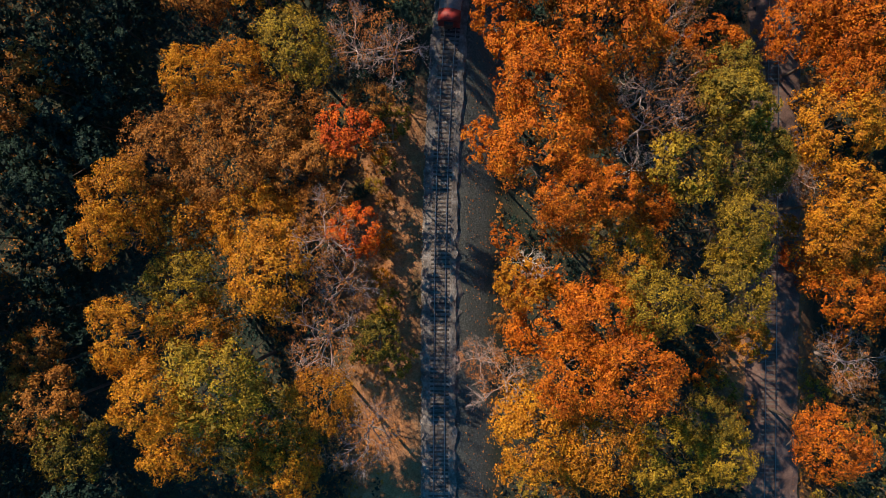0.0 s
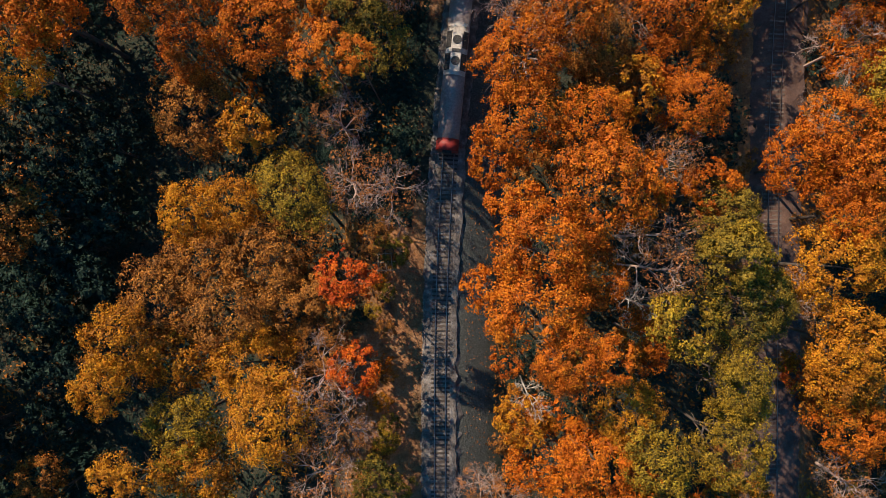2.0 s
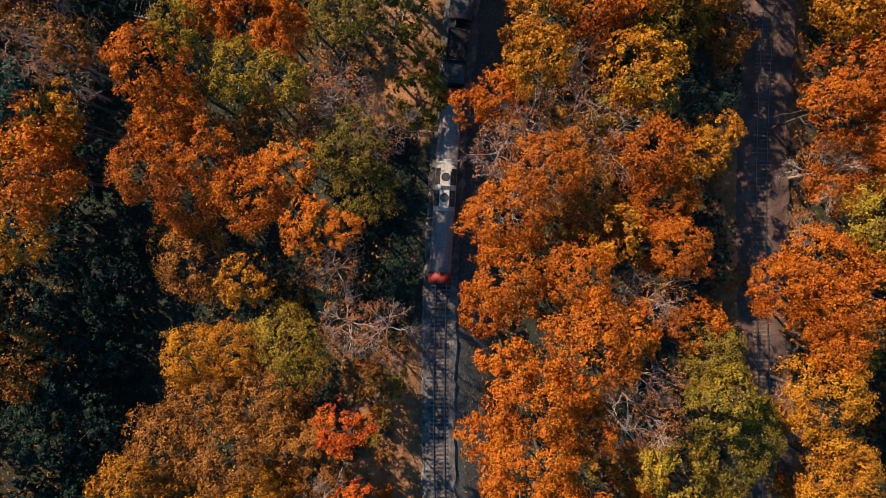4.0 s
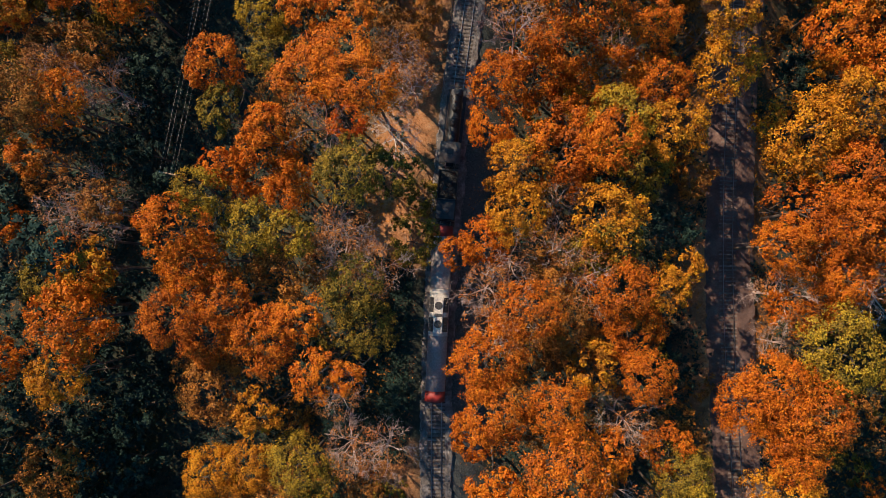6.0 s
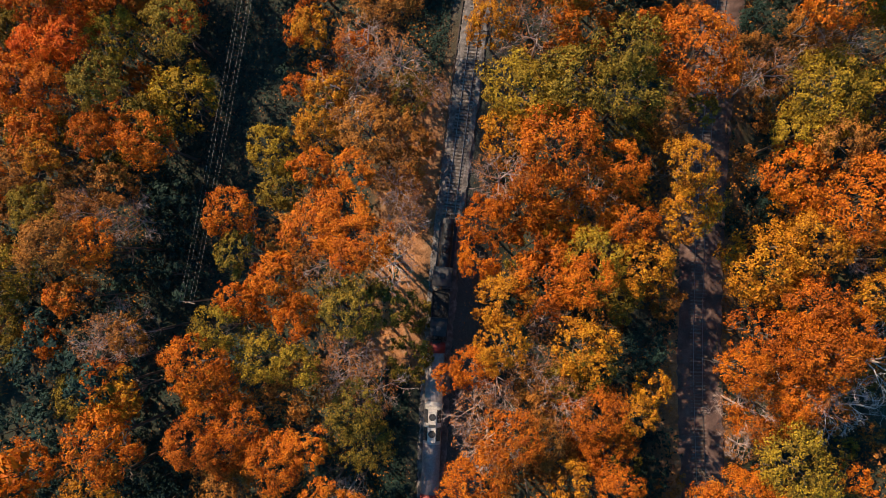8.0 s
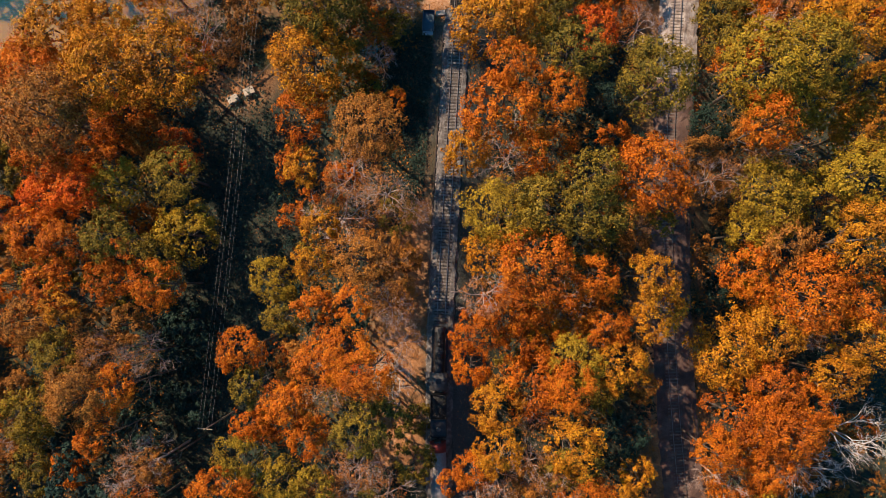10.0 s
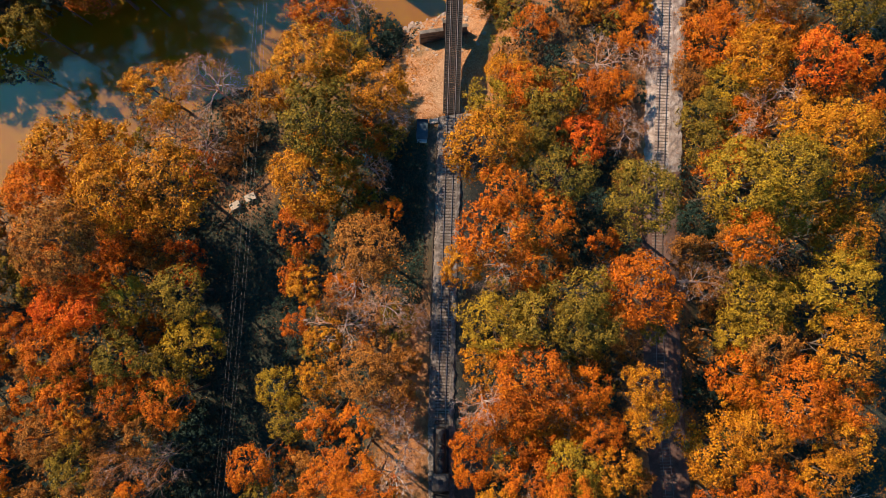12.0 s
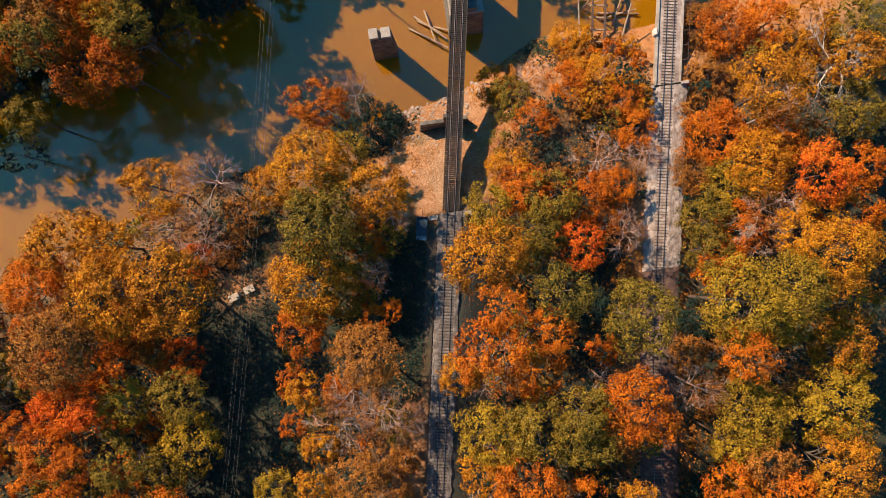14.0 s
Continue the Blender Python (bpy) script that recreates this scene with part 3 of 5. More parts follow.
def locomotive(y):
    """A black steam engine; y is its middle, it is 12.4 m long."""
    top = thing("steam_locomotive", vehicle_pose(y), "black steam locomotive with a sooty cab roof on the rails", "locomotive")
    part("frame", boxed(-0.55, 0.55, -5.9, 5.7, 0.75, 1.35, bevel=0.03), BLACK, top)
    part("running_board", boxed(-1.45, 1.45, -3.4, 4.9, 1.62, 1.70, bevel=0.02), BLACK, top)
    b = bmesh.new()
    tube(b, (0, -2.8, 2.72), (0, 1.5, 2.62), 1.02, 0.95, n=28)
    tube(b, (0, 1.5, 2.62), (0, 4.6, 2.62), 0.95, 0.93, n=28)
    boiler = part("boiler", b, BLACK, top)
    for yy in (-1.6, -0.2, 1.2, 2.6):
        part("boiler_band", tubed((0, yy - 0.04, 2.65), (0, yy + 0.04, 2.65), 1.035 if yy < 0 else 0.985, n=28), SOOT, boiler)
    part("smokebox", tubed((0, 4.6, 2.62), (0, 5.5, 2.62), 0.98, n=28), SOOT, top)
    part("smokebox_door", tubed((0, 5.5, 2.62), (0, 5.66, 2.62), 0.8, 0.55, n=24), BLACK, top)
    c = bmesh.new()
    tube(c, (0, 4.95, 3.4), (0, 4.95, 4.0), 0.34, 0.28, n=20)
    tube(c, (0, 4.95, 4.0), (0, 4.95, 4.22), 0.30, 0.42, n=20)
    part("chimney", c, BLACK, top)
    for yy, r in ((2.4, 0.42), (0.2, 0.46)):
        d = bmesh.new()
        bmesh.ops.create_uvsphere(d, u_segments=16, v_segments=8, radius=r, matrix=pose(0, yy, 3.62) @ Matrix.Diagonal((1, 1, 1.1, 1)))
        tube(d, (0, yy, 3.3), (0, yy, 3.62), r, n=16)
        part("dome", d, BLACK, top)
    w = bmesh.new()
    tube(w, (0.3, -2.0, 3.6), (0.3, -2.0, 4.0), 0.06, n=8)
    part("whistle", w, STEEL, top, "bright metal whistle")
    part("safety_valve", tubed((-0.1, -1.5, 3.6), (-0.1, -1.5, 3.95), 0.12, n=10), STEEL, top)
    part("headlamp", tubed((0, 5.2, 3.85), (0, 5.55, 3.85), 0.2, n=14), SOOT, top)
    part("bell", tubed((0, 3.6, 3.55), (0, 3.6, 3.85), 0.2, 0.08, n=12), STEEL, top)
    cab = part("cab", boxed(-1.5, 1.5, -5.2, -2.8, 1.5, 3.55, bevel=0.04), BLACK, top)
    for s in (-1, 1):
        part("cab_window", boxed(s * 1.5 - 0.02, s * 1.5 + 0.02, -4.6, -3.5, 2.7, 3.35), GLASS, cab)
    part("cab_roof", arch(3.2, 3.55, 0.5, -5.75, -2.55), SOOT, top)
    part("roof_hatch", boxed(-0.45, 0.45, -4.5, -3.6, 3.98, 4.12, bevel=0.03), BLACK, top, "sliding roof hatch, half open")
    for s in (-1, 1):
        part("cylinder", tubed((s * 1.15, 3.7, 1.15), (s * 1.15, 4.9, 1.15), 0.36, n=18), BLACK, top)
        part("side_rod", boxed(s * 1.02 - 0.04, s * 1.02 + 0.04, -2.4, 2.2, 0.72, 0.86), STEEL, top)
        part("handrail", tubed((s * 1.08, -2.8, 3.0), (s * 1.02, 4.4, 2.95), 0.025, n=6), STEEL, top)
        for yy in (-2.2, -0.1, 2.0):
            wheel(top, s * 0.75, yy, 0.78, "driving_wheel", 10)
        wheel(top, s * 0.75, 4.4, 0.42)
        wheel(top, s * 0.75, -4.4, 0.42)
    part("buffer_beam", boxed(-1.4, 1.4, 5.7, 5.95, 0.8, 1.35, bevel=0.03), BLACK, top)
    for i in range(9):
        x = -1.2 + 0.3 * i
        part("pilot_bar", tubed((x, 5.9, 0.85), (x * 0.75, 6.5, 0.25), 0.04, n=6), BLACK, top)
    part("front_deck", boxed(-1.35, 1.35, 4.9, 5.9, 1.36, 1.42), SOOT, top)
    return top


def tender(y):
    top = thing("coal_tender", vehicle_pose(y), "black tender heaped with coal behind the steam engine", "tender")
    part("tank", boxed(-1.45, 1.45, -3.75, 3.75, 1.1, 2.75, bevel=0.08), BLACK, top)
    for s in (-1, 1):
        part("coping", boxed(s * 1.40 - 0.05, s * 1.40 + 0.05, -0.6, 3.7, 2.75, 3.25, bevel=0.02), BLACK, top)
    part("bulkhead", boxed(-1.35, 1.35, -0.7, -0.6, 2.75, 3.3), BLACK, top)
    part("water_hatch", tubed((0, -2.4, 2.75), (0, -2.4, 3.0), 0.45, n=18), SOOT, top)
    bm = bmesh.new()
    bmesh.ops.create_grid(bm, x_segments=16, y_segments=24, size=1)
    for v in bm.verts:
        x, yy = v.co.x * 1.33, 1.55 + v.co.y * 2.1
        v.co = Vector((x, yy, 2.78 + 0.5 * (1 - (x / 1.4) ** 2) * (1 - (v.co.y) ** 4) + 0.13 * noise.noise(Vector((x * 4, yy * 4, 0)))))
    part("coal", bm, COAL, top)
    part("frame", boxed(-0.9, 0.9, -3.9, 3.9, 0.75, 1.1), BLACK, top)
    for yc in (-2.4, 2.4):
        for d in (-0.85, 0.85):
            for s in (-1, 1):
                wheel(top, s * 0.75, yc + d, 0.42)
    part("coupler", boxed(-0.15, 0.15, -4.3, -3.9, 0.8, 1.05), BLACK, top)
    return top


def coach(y):
    """A passenger coach 26.2 m long with red ends, a pale roof and a cooling unit on top."""
    top = thing("passenger_coach", vehicle_pose(y), "red passenger coach with a pale grey-beige roof and roof cooling unit", "railway coach")
    L = 13.0
    body = part("body", boxed(-1.45, 1.45, -L, L, 1.1, 3.35, bevel=0.06), RED, top)
    for s in (-1, 1):
        for i in range(14):
            yy = -L + 2.6 + i * 1.6
            part("window", boxed(s * 1.45 - 0.03, s * 1.45 + 0.02, yy - 0.5, yy + 0.5, 2.1, 2.95), GLASS, body)
        for yy in (-L + 0.9, L - 0.9):
            part("door", boxed(s * 1.45 - 0.03, s * 1.45 + 0.025, yy - 0.4, yy + 0.4, 1.25, 3.2), RED, body)
    part("roof", arch(2.94, 3.3, 0.85, -L + 1.5, L - 1.5, 16), ROOF, top)
    for s in (-1, 1):
        part("roof_end", arch(2.98, 3.3, 0.87, min(s * (L - 1.5), s * (L + 0.05)), max(s * (L - 1.5), s * (L + 0.05)), 16), RED, top, "glossy red roof end")
    # cooling unit
    part("fairing", arch(2.86, 3.5, 0.98, -3.3, 3.0, 18), CREAM, top, "cream fairing of the cooling unit")
    nose = bmesh.new()
    bmesh.ops.create_uvsphere(nose, u_segments=24, v_segments=12, radius=1.0, matrix=pose(0, 3.0, 3.5) @ Matrix.Diagonal((1.42, 0.9, 0.96, 1)))
    bmesh.ops.delete(nose, geom=[v for v in nose.verts if v.co.z < 3.35 or v.co.y < 2.9], context="VERTS")
    for f in nose.faces:
        f.smooth = True
    part("fairing_nose", nose, CREAM, top)
    part("spine", boxed(-0.66, 0.66, -2.9, 2.1, 4.36, 4.56, bevel=0.05), CREAM, top)
    for yy in (-1.55, 1.2):
        ring = bmesh.new()
        tube(ring, (0, yy, 4.55), (0, yy, 4.62), 0.58, n=28)
        fan = part("fan", ring, GRILLE, top, "round dark fan with a hub")
        part("fan_hub", tubed((0, yy, 4.62), (0, yy, 4.70), 0.16, n=12), SOOT, fan)
        for k in range(8):
            part("fan_blade", boxed(0.18, 0.54, -0.05, 0.05, 4.622, 4.65, m=pose(0, yy, 0, 0, 0, 45 * k)), SOOT, fan)
    part("junction_box", boxed(-0.55, 0.55, -0.42, 0.02, 4.56, 4.68, bevel=0.03), SOOT, top)
    for s in (-1, 1):
        for yy in (-2.15, -1.05, 0.75, 1.85):
            tilt = pose(s * 1.04, yy, 4.02, 0, s * 40, 0)
            g = part("side_grille", boxed(-0.42, 0.42, -0.53, 0.53, -0.06, 0.1, bevel=0.02, m=tilt), GRILLE, top)
            for k in range(4):
                a = -0.38 + 0.25 * k
                part("louvre", boxed(-0.36, 0.36, a - 0.03, a + 0.03, 0.1, 0.13, m=tilt), SOOT, g)
    part("underframe", boxed(-1.2, 1.2, -L + 0.3, L - 0.3, 0.75, 1.1), BLACK, top)
    for yc in (-9.0, 9.0):
        part("bogie_frame", boxed(-1.15, 1.15, yc - 1.9, yc + 1.9, 0.45, 0.75), BLACK, top)
        for d in (-1.2, 1.2):
            for s in (-1, 1):
                wheel(top, s * 0.75, yc + d, 0.44)
    for s in (-1, 1):
        part("gangway", boxed(-0.6, 0.6, min(s * L, s * (L + 0.35)), max(s * L, s * (L + 0.35)), 1.2, 3.3, bevel=0.04), GRILLE, top)
        part("coupler", boxed(-0.15, 0.15, min(s * L, s * (L + 0.6)), max(s * L, s * (L + 0.6)), 0.85, 1.1), BLACK, top)
    part("hand_brake", tubed((0.5, -L - 0.1, 1.1), (0.5, -L - 0.1, 2.4), 0.03, n=6), STEEL, top)
    return top


coach(41.0)
tender(58.7)
locomotive(69.0)


# ---- trees ----
def leaf_sprays(points, normals, size, seed):
    """Small three-cornered leaf sprays at the points, facing roughly along the normals."""
    r = np.random.default_rng(seed)
    n = len(points)
    nr = normals + r.normal(0, 0.42, (n, 3))
    nr /= np.linalg.norm(nr, axis=1, keepdims=True)
    a = np.cross(nr, r.normal(0, 1, (n, 3)))
    a /= np.linalg.norm(a, axis=1, keepdims=True) + 1e-9
    b = np.cross(nr, a)
    s = size * r.uniform(0.6, 1.4, (n, 1))
    w = r.uniform(0.4, 0.75, (n, 1))
    return np.stack([points - a * s * 0.8 - b * s * w, points + a * s, points - a * s * 0.7 + b * s * w], 1).reshape(-1, 3)


def spray_mesh(name, v, tris=None, tone=None):
    """A mesh of loose triangles, or of tris over v; tone is the leaf's place between dark and light, for each corner."""
    me = bpy.data.meshes.new(name)
    idx = np.arange(len(v), dtype=np.int32) if tris is None else np.ascontiguousarray(tris, dtype=np.int32).ravel()
    if tone is None:
        tone = np.repeat(np.random.default_rng(len(v)).uniform(0, 1, len(v) // 3), 3)
    me.vertices.add(len(v))
    me.vertices.foreach_set("co", np.ascontiguousarray(v, dtype=np.float32).ravel())
    me.loops.add(len(idx))
    me.loops.foreach_set("vertex_index", idx)
    me.polygons.add(len(idx) // 3)
    me.polygons.foreach_set("loop_start", np.arange(0, len(idx), 3, dtype=np.int32))
    me.update(calc_edges=True)
    me.attributes.new("tone", "FLOAT", "POINT").data.foreach_set("value", np.ascontiguousarray(tone, dtype=np.float32))
    me.materials.append(LEAF["o"])
    return me


def twig_heads(r, lobes, fat, per):
    """Twig heads over a crown of radius 1: lobes heaped on a dome, each with rounded heads on its outside."""
    cen, rad = [], []
    for i in range(lobes):
        u = (i + 0.5) / lobes
        z = 1 - 1.45 * u
        a = i * 2.39996 + r.normal(0, 0.35)
        q = math.sqrt(max(0.0, 1 - z * z))
        k = r.uniform(0.5, 0.76)
        cen.append((math.cos(a) * q * k, math.sin(a) * q * k, z * k * 0.85))
        rad.append(r.uniform(0.18, 0.32) * fat)
    cen, rad = np.array(cen), np.array(rad)
    m = lobes * per
    own = np.concatenate([np.arange(lobes), r.choice(lobes, m - lobes, p=rad ** 2 / (rad ** 2).sum())])
    out = cen / np.linalg.norm(cen, axis=1, keepdims=True)
    d1 = r.normal(0, 1, (m, 3))
    d1 = d1 / np.linalg.norm(d1, axis=1, keepdims=True) + out[own] * 0.7 + np.array([0, 0, 0.35])
    d1 /= np.linalg.norm(d1, axis=1, keepdims=True)
    head = cen[own] + d1 * rad[own][:, None] * r.uniform(0.65, 1.0, (m, 1))
    return own, d1, head, rad[own]


def head_leaves(r, n, d1, head, hr):
    """Leaf places and directions scattered over the heads."""
    pick = r.choice(len(hr), n, p=hr ** 2 / (hr ** 2).sum())
    d = r.normal(0, 1, (n, 3))
    d = d / np.linalg.norm(d, axis=1, keepdims=True) + d1[pick] * 0.85 + np.array([0, 0, 0.25])
    d /= np.linalg.norm(d, axis=1, keepdims=True)
    p = head[pick] + d * hr[pick][:, None] * r.uniform(0.75, 1.2, (n, 1))
    d = d + 0.55 * p / (np.linalg.norm(p, axis=1, keepdims=True) + 0.2)
    d /= np.linalg.norm(d, axis=1, keepdims=True)
    return pick, p, d


def crown_points(seed, n, lobes, fat=1.0):
    r = np.random.default_rng(seed)
    own, d1, head, rad = twig_heads(r, lobes, fat, 5)
    return head_leaves(r, n, d1, head, rad * r.uniform(0.32, 0.56, len(rad)))[1:]


def crown_mesh(seed, n, lobes, edge, fat, per):
    """A crown of radius 1: rounded heads coated with small leaf sprays over a closed, shade-darkened inner layer of
    larger ones.
    """
    r = np.random.default_rng(seed)
    own, d1, head, rad = twig_heads(r, lobes, fat, per)
    hr = rad * r.uniform(0.27, 0.5, len(rad))
    shade = 0.4 * r.uniform(0, 1, lobes)[own] + 0.65 * r.uniform(0, 1, len(rad)) - 0.05
    pick, p, d = head_leaves(r, n, d1, head, hr)
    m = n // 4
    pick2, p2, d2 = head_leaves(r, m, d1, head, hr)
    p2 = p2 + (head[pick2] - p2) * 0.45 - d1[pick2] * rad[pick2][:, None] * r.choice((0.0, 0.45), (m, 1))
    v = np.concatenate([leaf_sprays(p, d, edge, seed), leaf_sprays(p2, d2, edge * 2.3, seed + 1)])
    # inner sprays toned darker to paint the shade between the heads
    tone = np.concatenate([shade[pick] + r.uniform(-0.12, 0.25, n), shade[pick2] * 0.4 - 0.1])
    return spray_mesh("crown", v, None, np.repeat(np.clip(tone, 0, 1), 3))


CROWNS = {}
for size, n, lobes, edge, fat, per in (("D", 560, 10, 0.055, 1.5, 4), ("S", 1750, 16, 0.044, 1.4, 5), ("M", 3500, 30, 0.029, 1.2, 6), ("L", 5900, 50, 0.0235, 1.15, 6),
                                       ("M2", 5600, 34, 0.0235, 1.2, 7), ("L2", 8800, 54, 0.0185, 1.15, 7)):
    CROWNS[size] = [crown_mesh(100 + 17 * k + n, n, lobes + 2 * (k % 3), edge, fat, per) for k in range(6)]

THIN = []
for k in range(3):
    p, d = crown_points(900 + k, 1300, 30)
    THIN.append(spray_mesh("crown", leaf_sprays(p, d, 0.03, 50 + k)))


def tube_np(v, f, p0, p1, r0, r1, sides):
    d = np.array(p1) - np.array(p0)
    d = d / (np.linalg.norm(d) + 1e-9)
    a = np.cross(d, (0.3, 0.5, 0.81))
    a /= np.linalg.norm(a) + 1e-9
    b = np.cross(d, a)
    base = len(v)
    for p, rr in ((p0, r0), (p1, r1)):
        for i in range(sides):
            g = 2 * math.pi * i / sides
            v.append(tuple(np.array(p) + rr * (math.cos(g) * a + math.sin(g) * b)))
    for i in range(sides):
        j = (i + 1) % sides
        f.append((base + i, base + j, base + sides + j, base + sides + i))


def branch(v, f, r, p, d, length, rad, level, stop, gravity=0.05):
    """A limb with side limbs, down to twigs."""
    d = d / np.linalg.norm(d)
    mid = p + d * length * 0.5 + r.normal(0, 0.05 * length, 3)
    end = mid + (d + r.normal(0, 0.18, 3)) * length * 0.5
    sides = 6 if level == 0 else (4 if level == 1 else 3)
    tube_np(v, f, p, mid, rad, rad * 0.78, sides)
    tube_np(v, f, mid, end, rad * 0.78, rad * 0.5, sides)
    if level >= stop:
        if stop > 2:
            for i in range(7):
                q = p + (end - p) * r.uniform(0.2, 1.0)
                nd = d + r.normal(0, 0.55, 3)
                nd[2] = nd[2] * 0.7 + gravity
                nd = nd / np.linalg.norm(nd)
                side = np.cross(nd, r.normal(0, 1, 3))
                side = side / np.linalg.norm(side) * rad * 0.9
                b0 = len(v)
                v.extend([tuple(q - side), tuple(q + side), tuple(q + nd * length * r.uniform(0.6, 1.3))])
                f.append((b0, b0 + 1, b0 + 2))
        return
    kids = 3
    for i in range(kids):
        q = mid + (end - mid) * r.uniform(0.0, 1.0) if i else end
        nd = d + r.normal(0, 0.62, 3)
        nd[2] = nd[2] * 0.8 + gravity
        branch(v, f, r, q, nd, length * r.uniform(0.55, 0.8), rad * 0.52, level + 1, stop, gravity)


def limbs_mesh(seed, stop, limbs, rad):
    """Trunk and limbs of a tree 2.4 crown radii high, with the crown's middle at 1.7."""
    r = np.random.default_rng(seed)
    v, f = [], []
    tube_np(v, f, (0, 0, -0.1), (0.02, 0.01, 0.8), rad, rad * 0.75, 8)
    tube_np(v, f, (0.02, 0.01, 0.8), (0.0, 0.03, 1.6), rad * 0.75, rad * 0.45, 7)
    for i in range(limbs):
        a = 2 * math.pi * i / limbs + r.normal(0, 0.3)
        z0 = r.uniform(0.85, 1.5)
        up = r.uniform(0.25, 0.9)
        branch(v, f, r, np.array((0.01, 0.02, z0)), np.array((math.cos(a), math.sin(a), up)), r.uniform(0.38, 0.55), rad * 0.42, 0, stop)
    branch(v, f, r, np.array((0, 0.03, 1.6)), np.array((0.1, 0, 1.0)), 0.4, rad * 0.4, 0, stop)
    me = bpy.data.meshes.new("trunk")
    me.from_pydata([tuple(map(float, q)) for q in v], [], f)
    me.update()
    me.materials.append(BARK)
    return me


TRUNKS = [limbs_mesh(300 + k, 1, 5, 0.055) for k in range(4)]
BARE = [limbs_mesh(400 + k, 3, 7, 0.045) for k in range(3)]

_v, _f = [], []
tube_np(_v, _f, (0, 0, -0.1), (0.03, 0.02, 1.0), 0.05, 0.035, 6)
tube_np(_v, _f, (0.03, 0.02, 1.0), (0, 0, 1.9), 0.035, 0.015, 5)
tube_np(_v, _f, (0.03, 0.02, 1.0), (0.4, 0.2, 1.6), 0.02, 0.008, 4)
tube_np(_v, _f, (0.02, 0.02, 1.2), (-0.3, 0.3, 1.7), 0.02, 0.008, 4)
STEM = bpy.data.meshes.new("trunk")
STEM.from_pydata([tuple(map(float, q)) for q in _v], [], _f)
STEM.materials.append(BARK)
KIND = {
    "o": ("maple_tree", "tall maple in full orange autumn leaf", "maples in orange leaf"),
    "r": ("red_maple_tree", "maple with glowing red-orange autumn leaves", "maples in red leaf"),
    "y": ("hickory_tree", "broad hickory with golden yellow autumn leaves", "hickories in gold leaf"),
    "l": ("tulip_tree", "tulip tree turning from green to yellow", "tulip trees turning yellow"),
    "g": ("oak_tree", "oak with dull olive green late leaves", "oaks still olive green"),
    "b": ("brown_oak_tree", "oak with dry rust-brown autumn leaves", "oaks in rust leaf"),
    "k": ("thinning_tree", "half bare tree with pinkish twigs and last leaves", "half bare trees"),
    "d": ("evergreen_bush", "bushy evergreen with shade darkened into its green leaves", "dark evergreens"),
    "w": ("bare_tree", "bare pale-barked tree without any leaves", "bare trees"),
}
count = 0


PLACES = []


def tree(c, x, y, top_z, r, rough=False):
    """One tree: trunk with limbs, and a crown of leaves, its top near top_z and its spread r."""
    global count
    count += 1
    q = np.random.default_rng(1000 + count)
    base = height(x, y) - 0.15
    PLACES.append((x, y, r))
    r = max(1.6, min(r, 9.5)) * (0.86 if -15 < x - rail_x(y) < 0 else 1.0)
    if 0 < x - rail_x(y) < 10 and y < 100:      # crowns are cut back from the running line
        r = min(r, max(2.4, x - rail_x(y) - 1.9))
    top_z = max(top_z + 0.12 * r, base + 1.05 * r)
    tall = top_z - base
    name, label, group = KIND[c]
    size = "tall " if tall > 24 else ("low " if tall < 9 else "")
    ob = thing(name, pose(x, y, base, 0, 0, q.uniform(0, 360)), size + label + (" by the railway" if abs(x - rail_x(y)) < 14 and c not in "kd" else ""), "tree", group)
    d = x - rail_x(y)
    deep = min((0.6 if -19 < d < 0 else 0.92) * r, tall * 0.46)         # half the crown's depth
    bare = c in "kw"
    sz = tall / 2.35
    mesh = STEM if rough or c == "d" else (BARE if bare else TRUNKS)[int(q.integers(0, 3))]
    t = shared("trunk", mesh, ob, Matrix.Diagonal((r * (1.3 if c == "w" else 1.1 if bare else 0.95), r * (1.3 if c == "w" else 1.1 if bare else 0.95), sz, 1)))
    if bare:
        t.material_slots[0].link = "OBJECT"
        t.material_slots[0].material = PALE_TWIG if c == "w" else TWIG
    if c == "w":
        return ob
    if bare:
        me = THIN[int(q.integers(0, 3))]
    else:
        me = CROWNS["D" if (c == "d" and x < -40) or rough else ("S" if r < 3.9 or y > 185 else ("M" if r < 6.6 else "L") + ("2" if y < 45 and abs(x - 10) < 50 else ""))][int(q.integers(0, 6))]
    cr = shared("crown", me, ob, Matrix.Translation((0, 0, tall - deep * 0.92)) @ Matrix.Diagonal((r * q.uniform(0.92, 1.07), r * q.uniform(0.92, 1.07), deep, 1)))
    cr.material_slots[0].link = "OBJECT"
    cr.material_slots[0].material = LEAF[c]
    return ob


tree("y", -36.5, -11.5, 22.3, 4.4)
tree("y", -30.8, -11.8, 15.2, 5.1)
tree("y", -20.9, -4.4, 17.7, 5.9)
tree("k", -13.9, -5.9, 15.0, 5.2)
tree("k", -15.7, -12.8, 15.8, 6.1)
tree("g", -9.8, -13.4, 11.4, 4.1)
tree("y", -32.4, -18.2, 23.7, 4.8)
tree("l", -26.0, -16.9, 23.7, 6.0)
tree("y", -33.2, -25.8, 14.0, 5.9)
tree("g", -24.0, -24.3, 14.0, 6.2)
tree("y", -15.5, -19.8, 16.2, 5.4)
tree("k", -10.7, -24.9, 14.0, 5.6)
tree("y", -21.3, -28.3, 14.0, 5.2)
tree("b", -50.6, -22.0, 14.0, 4.9)
tree("g", -47.2, -26.7, 14.0, 4.9)
tree("o", 12.0, -10.0, 10.3, 6.5)
tree("y", 8.5, -5.9, 10.8, 3.7)
tree("o", 16.4, -9.5, 19.9, 5.4)
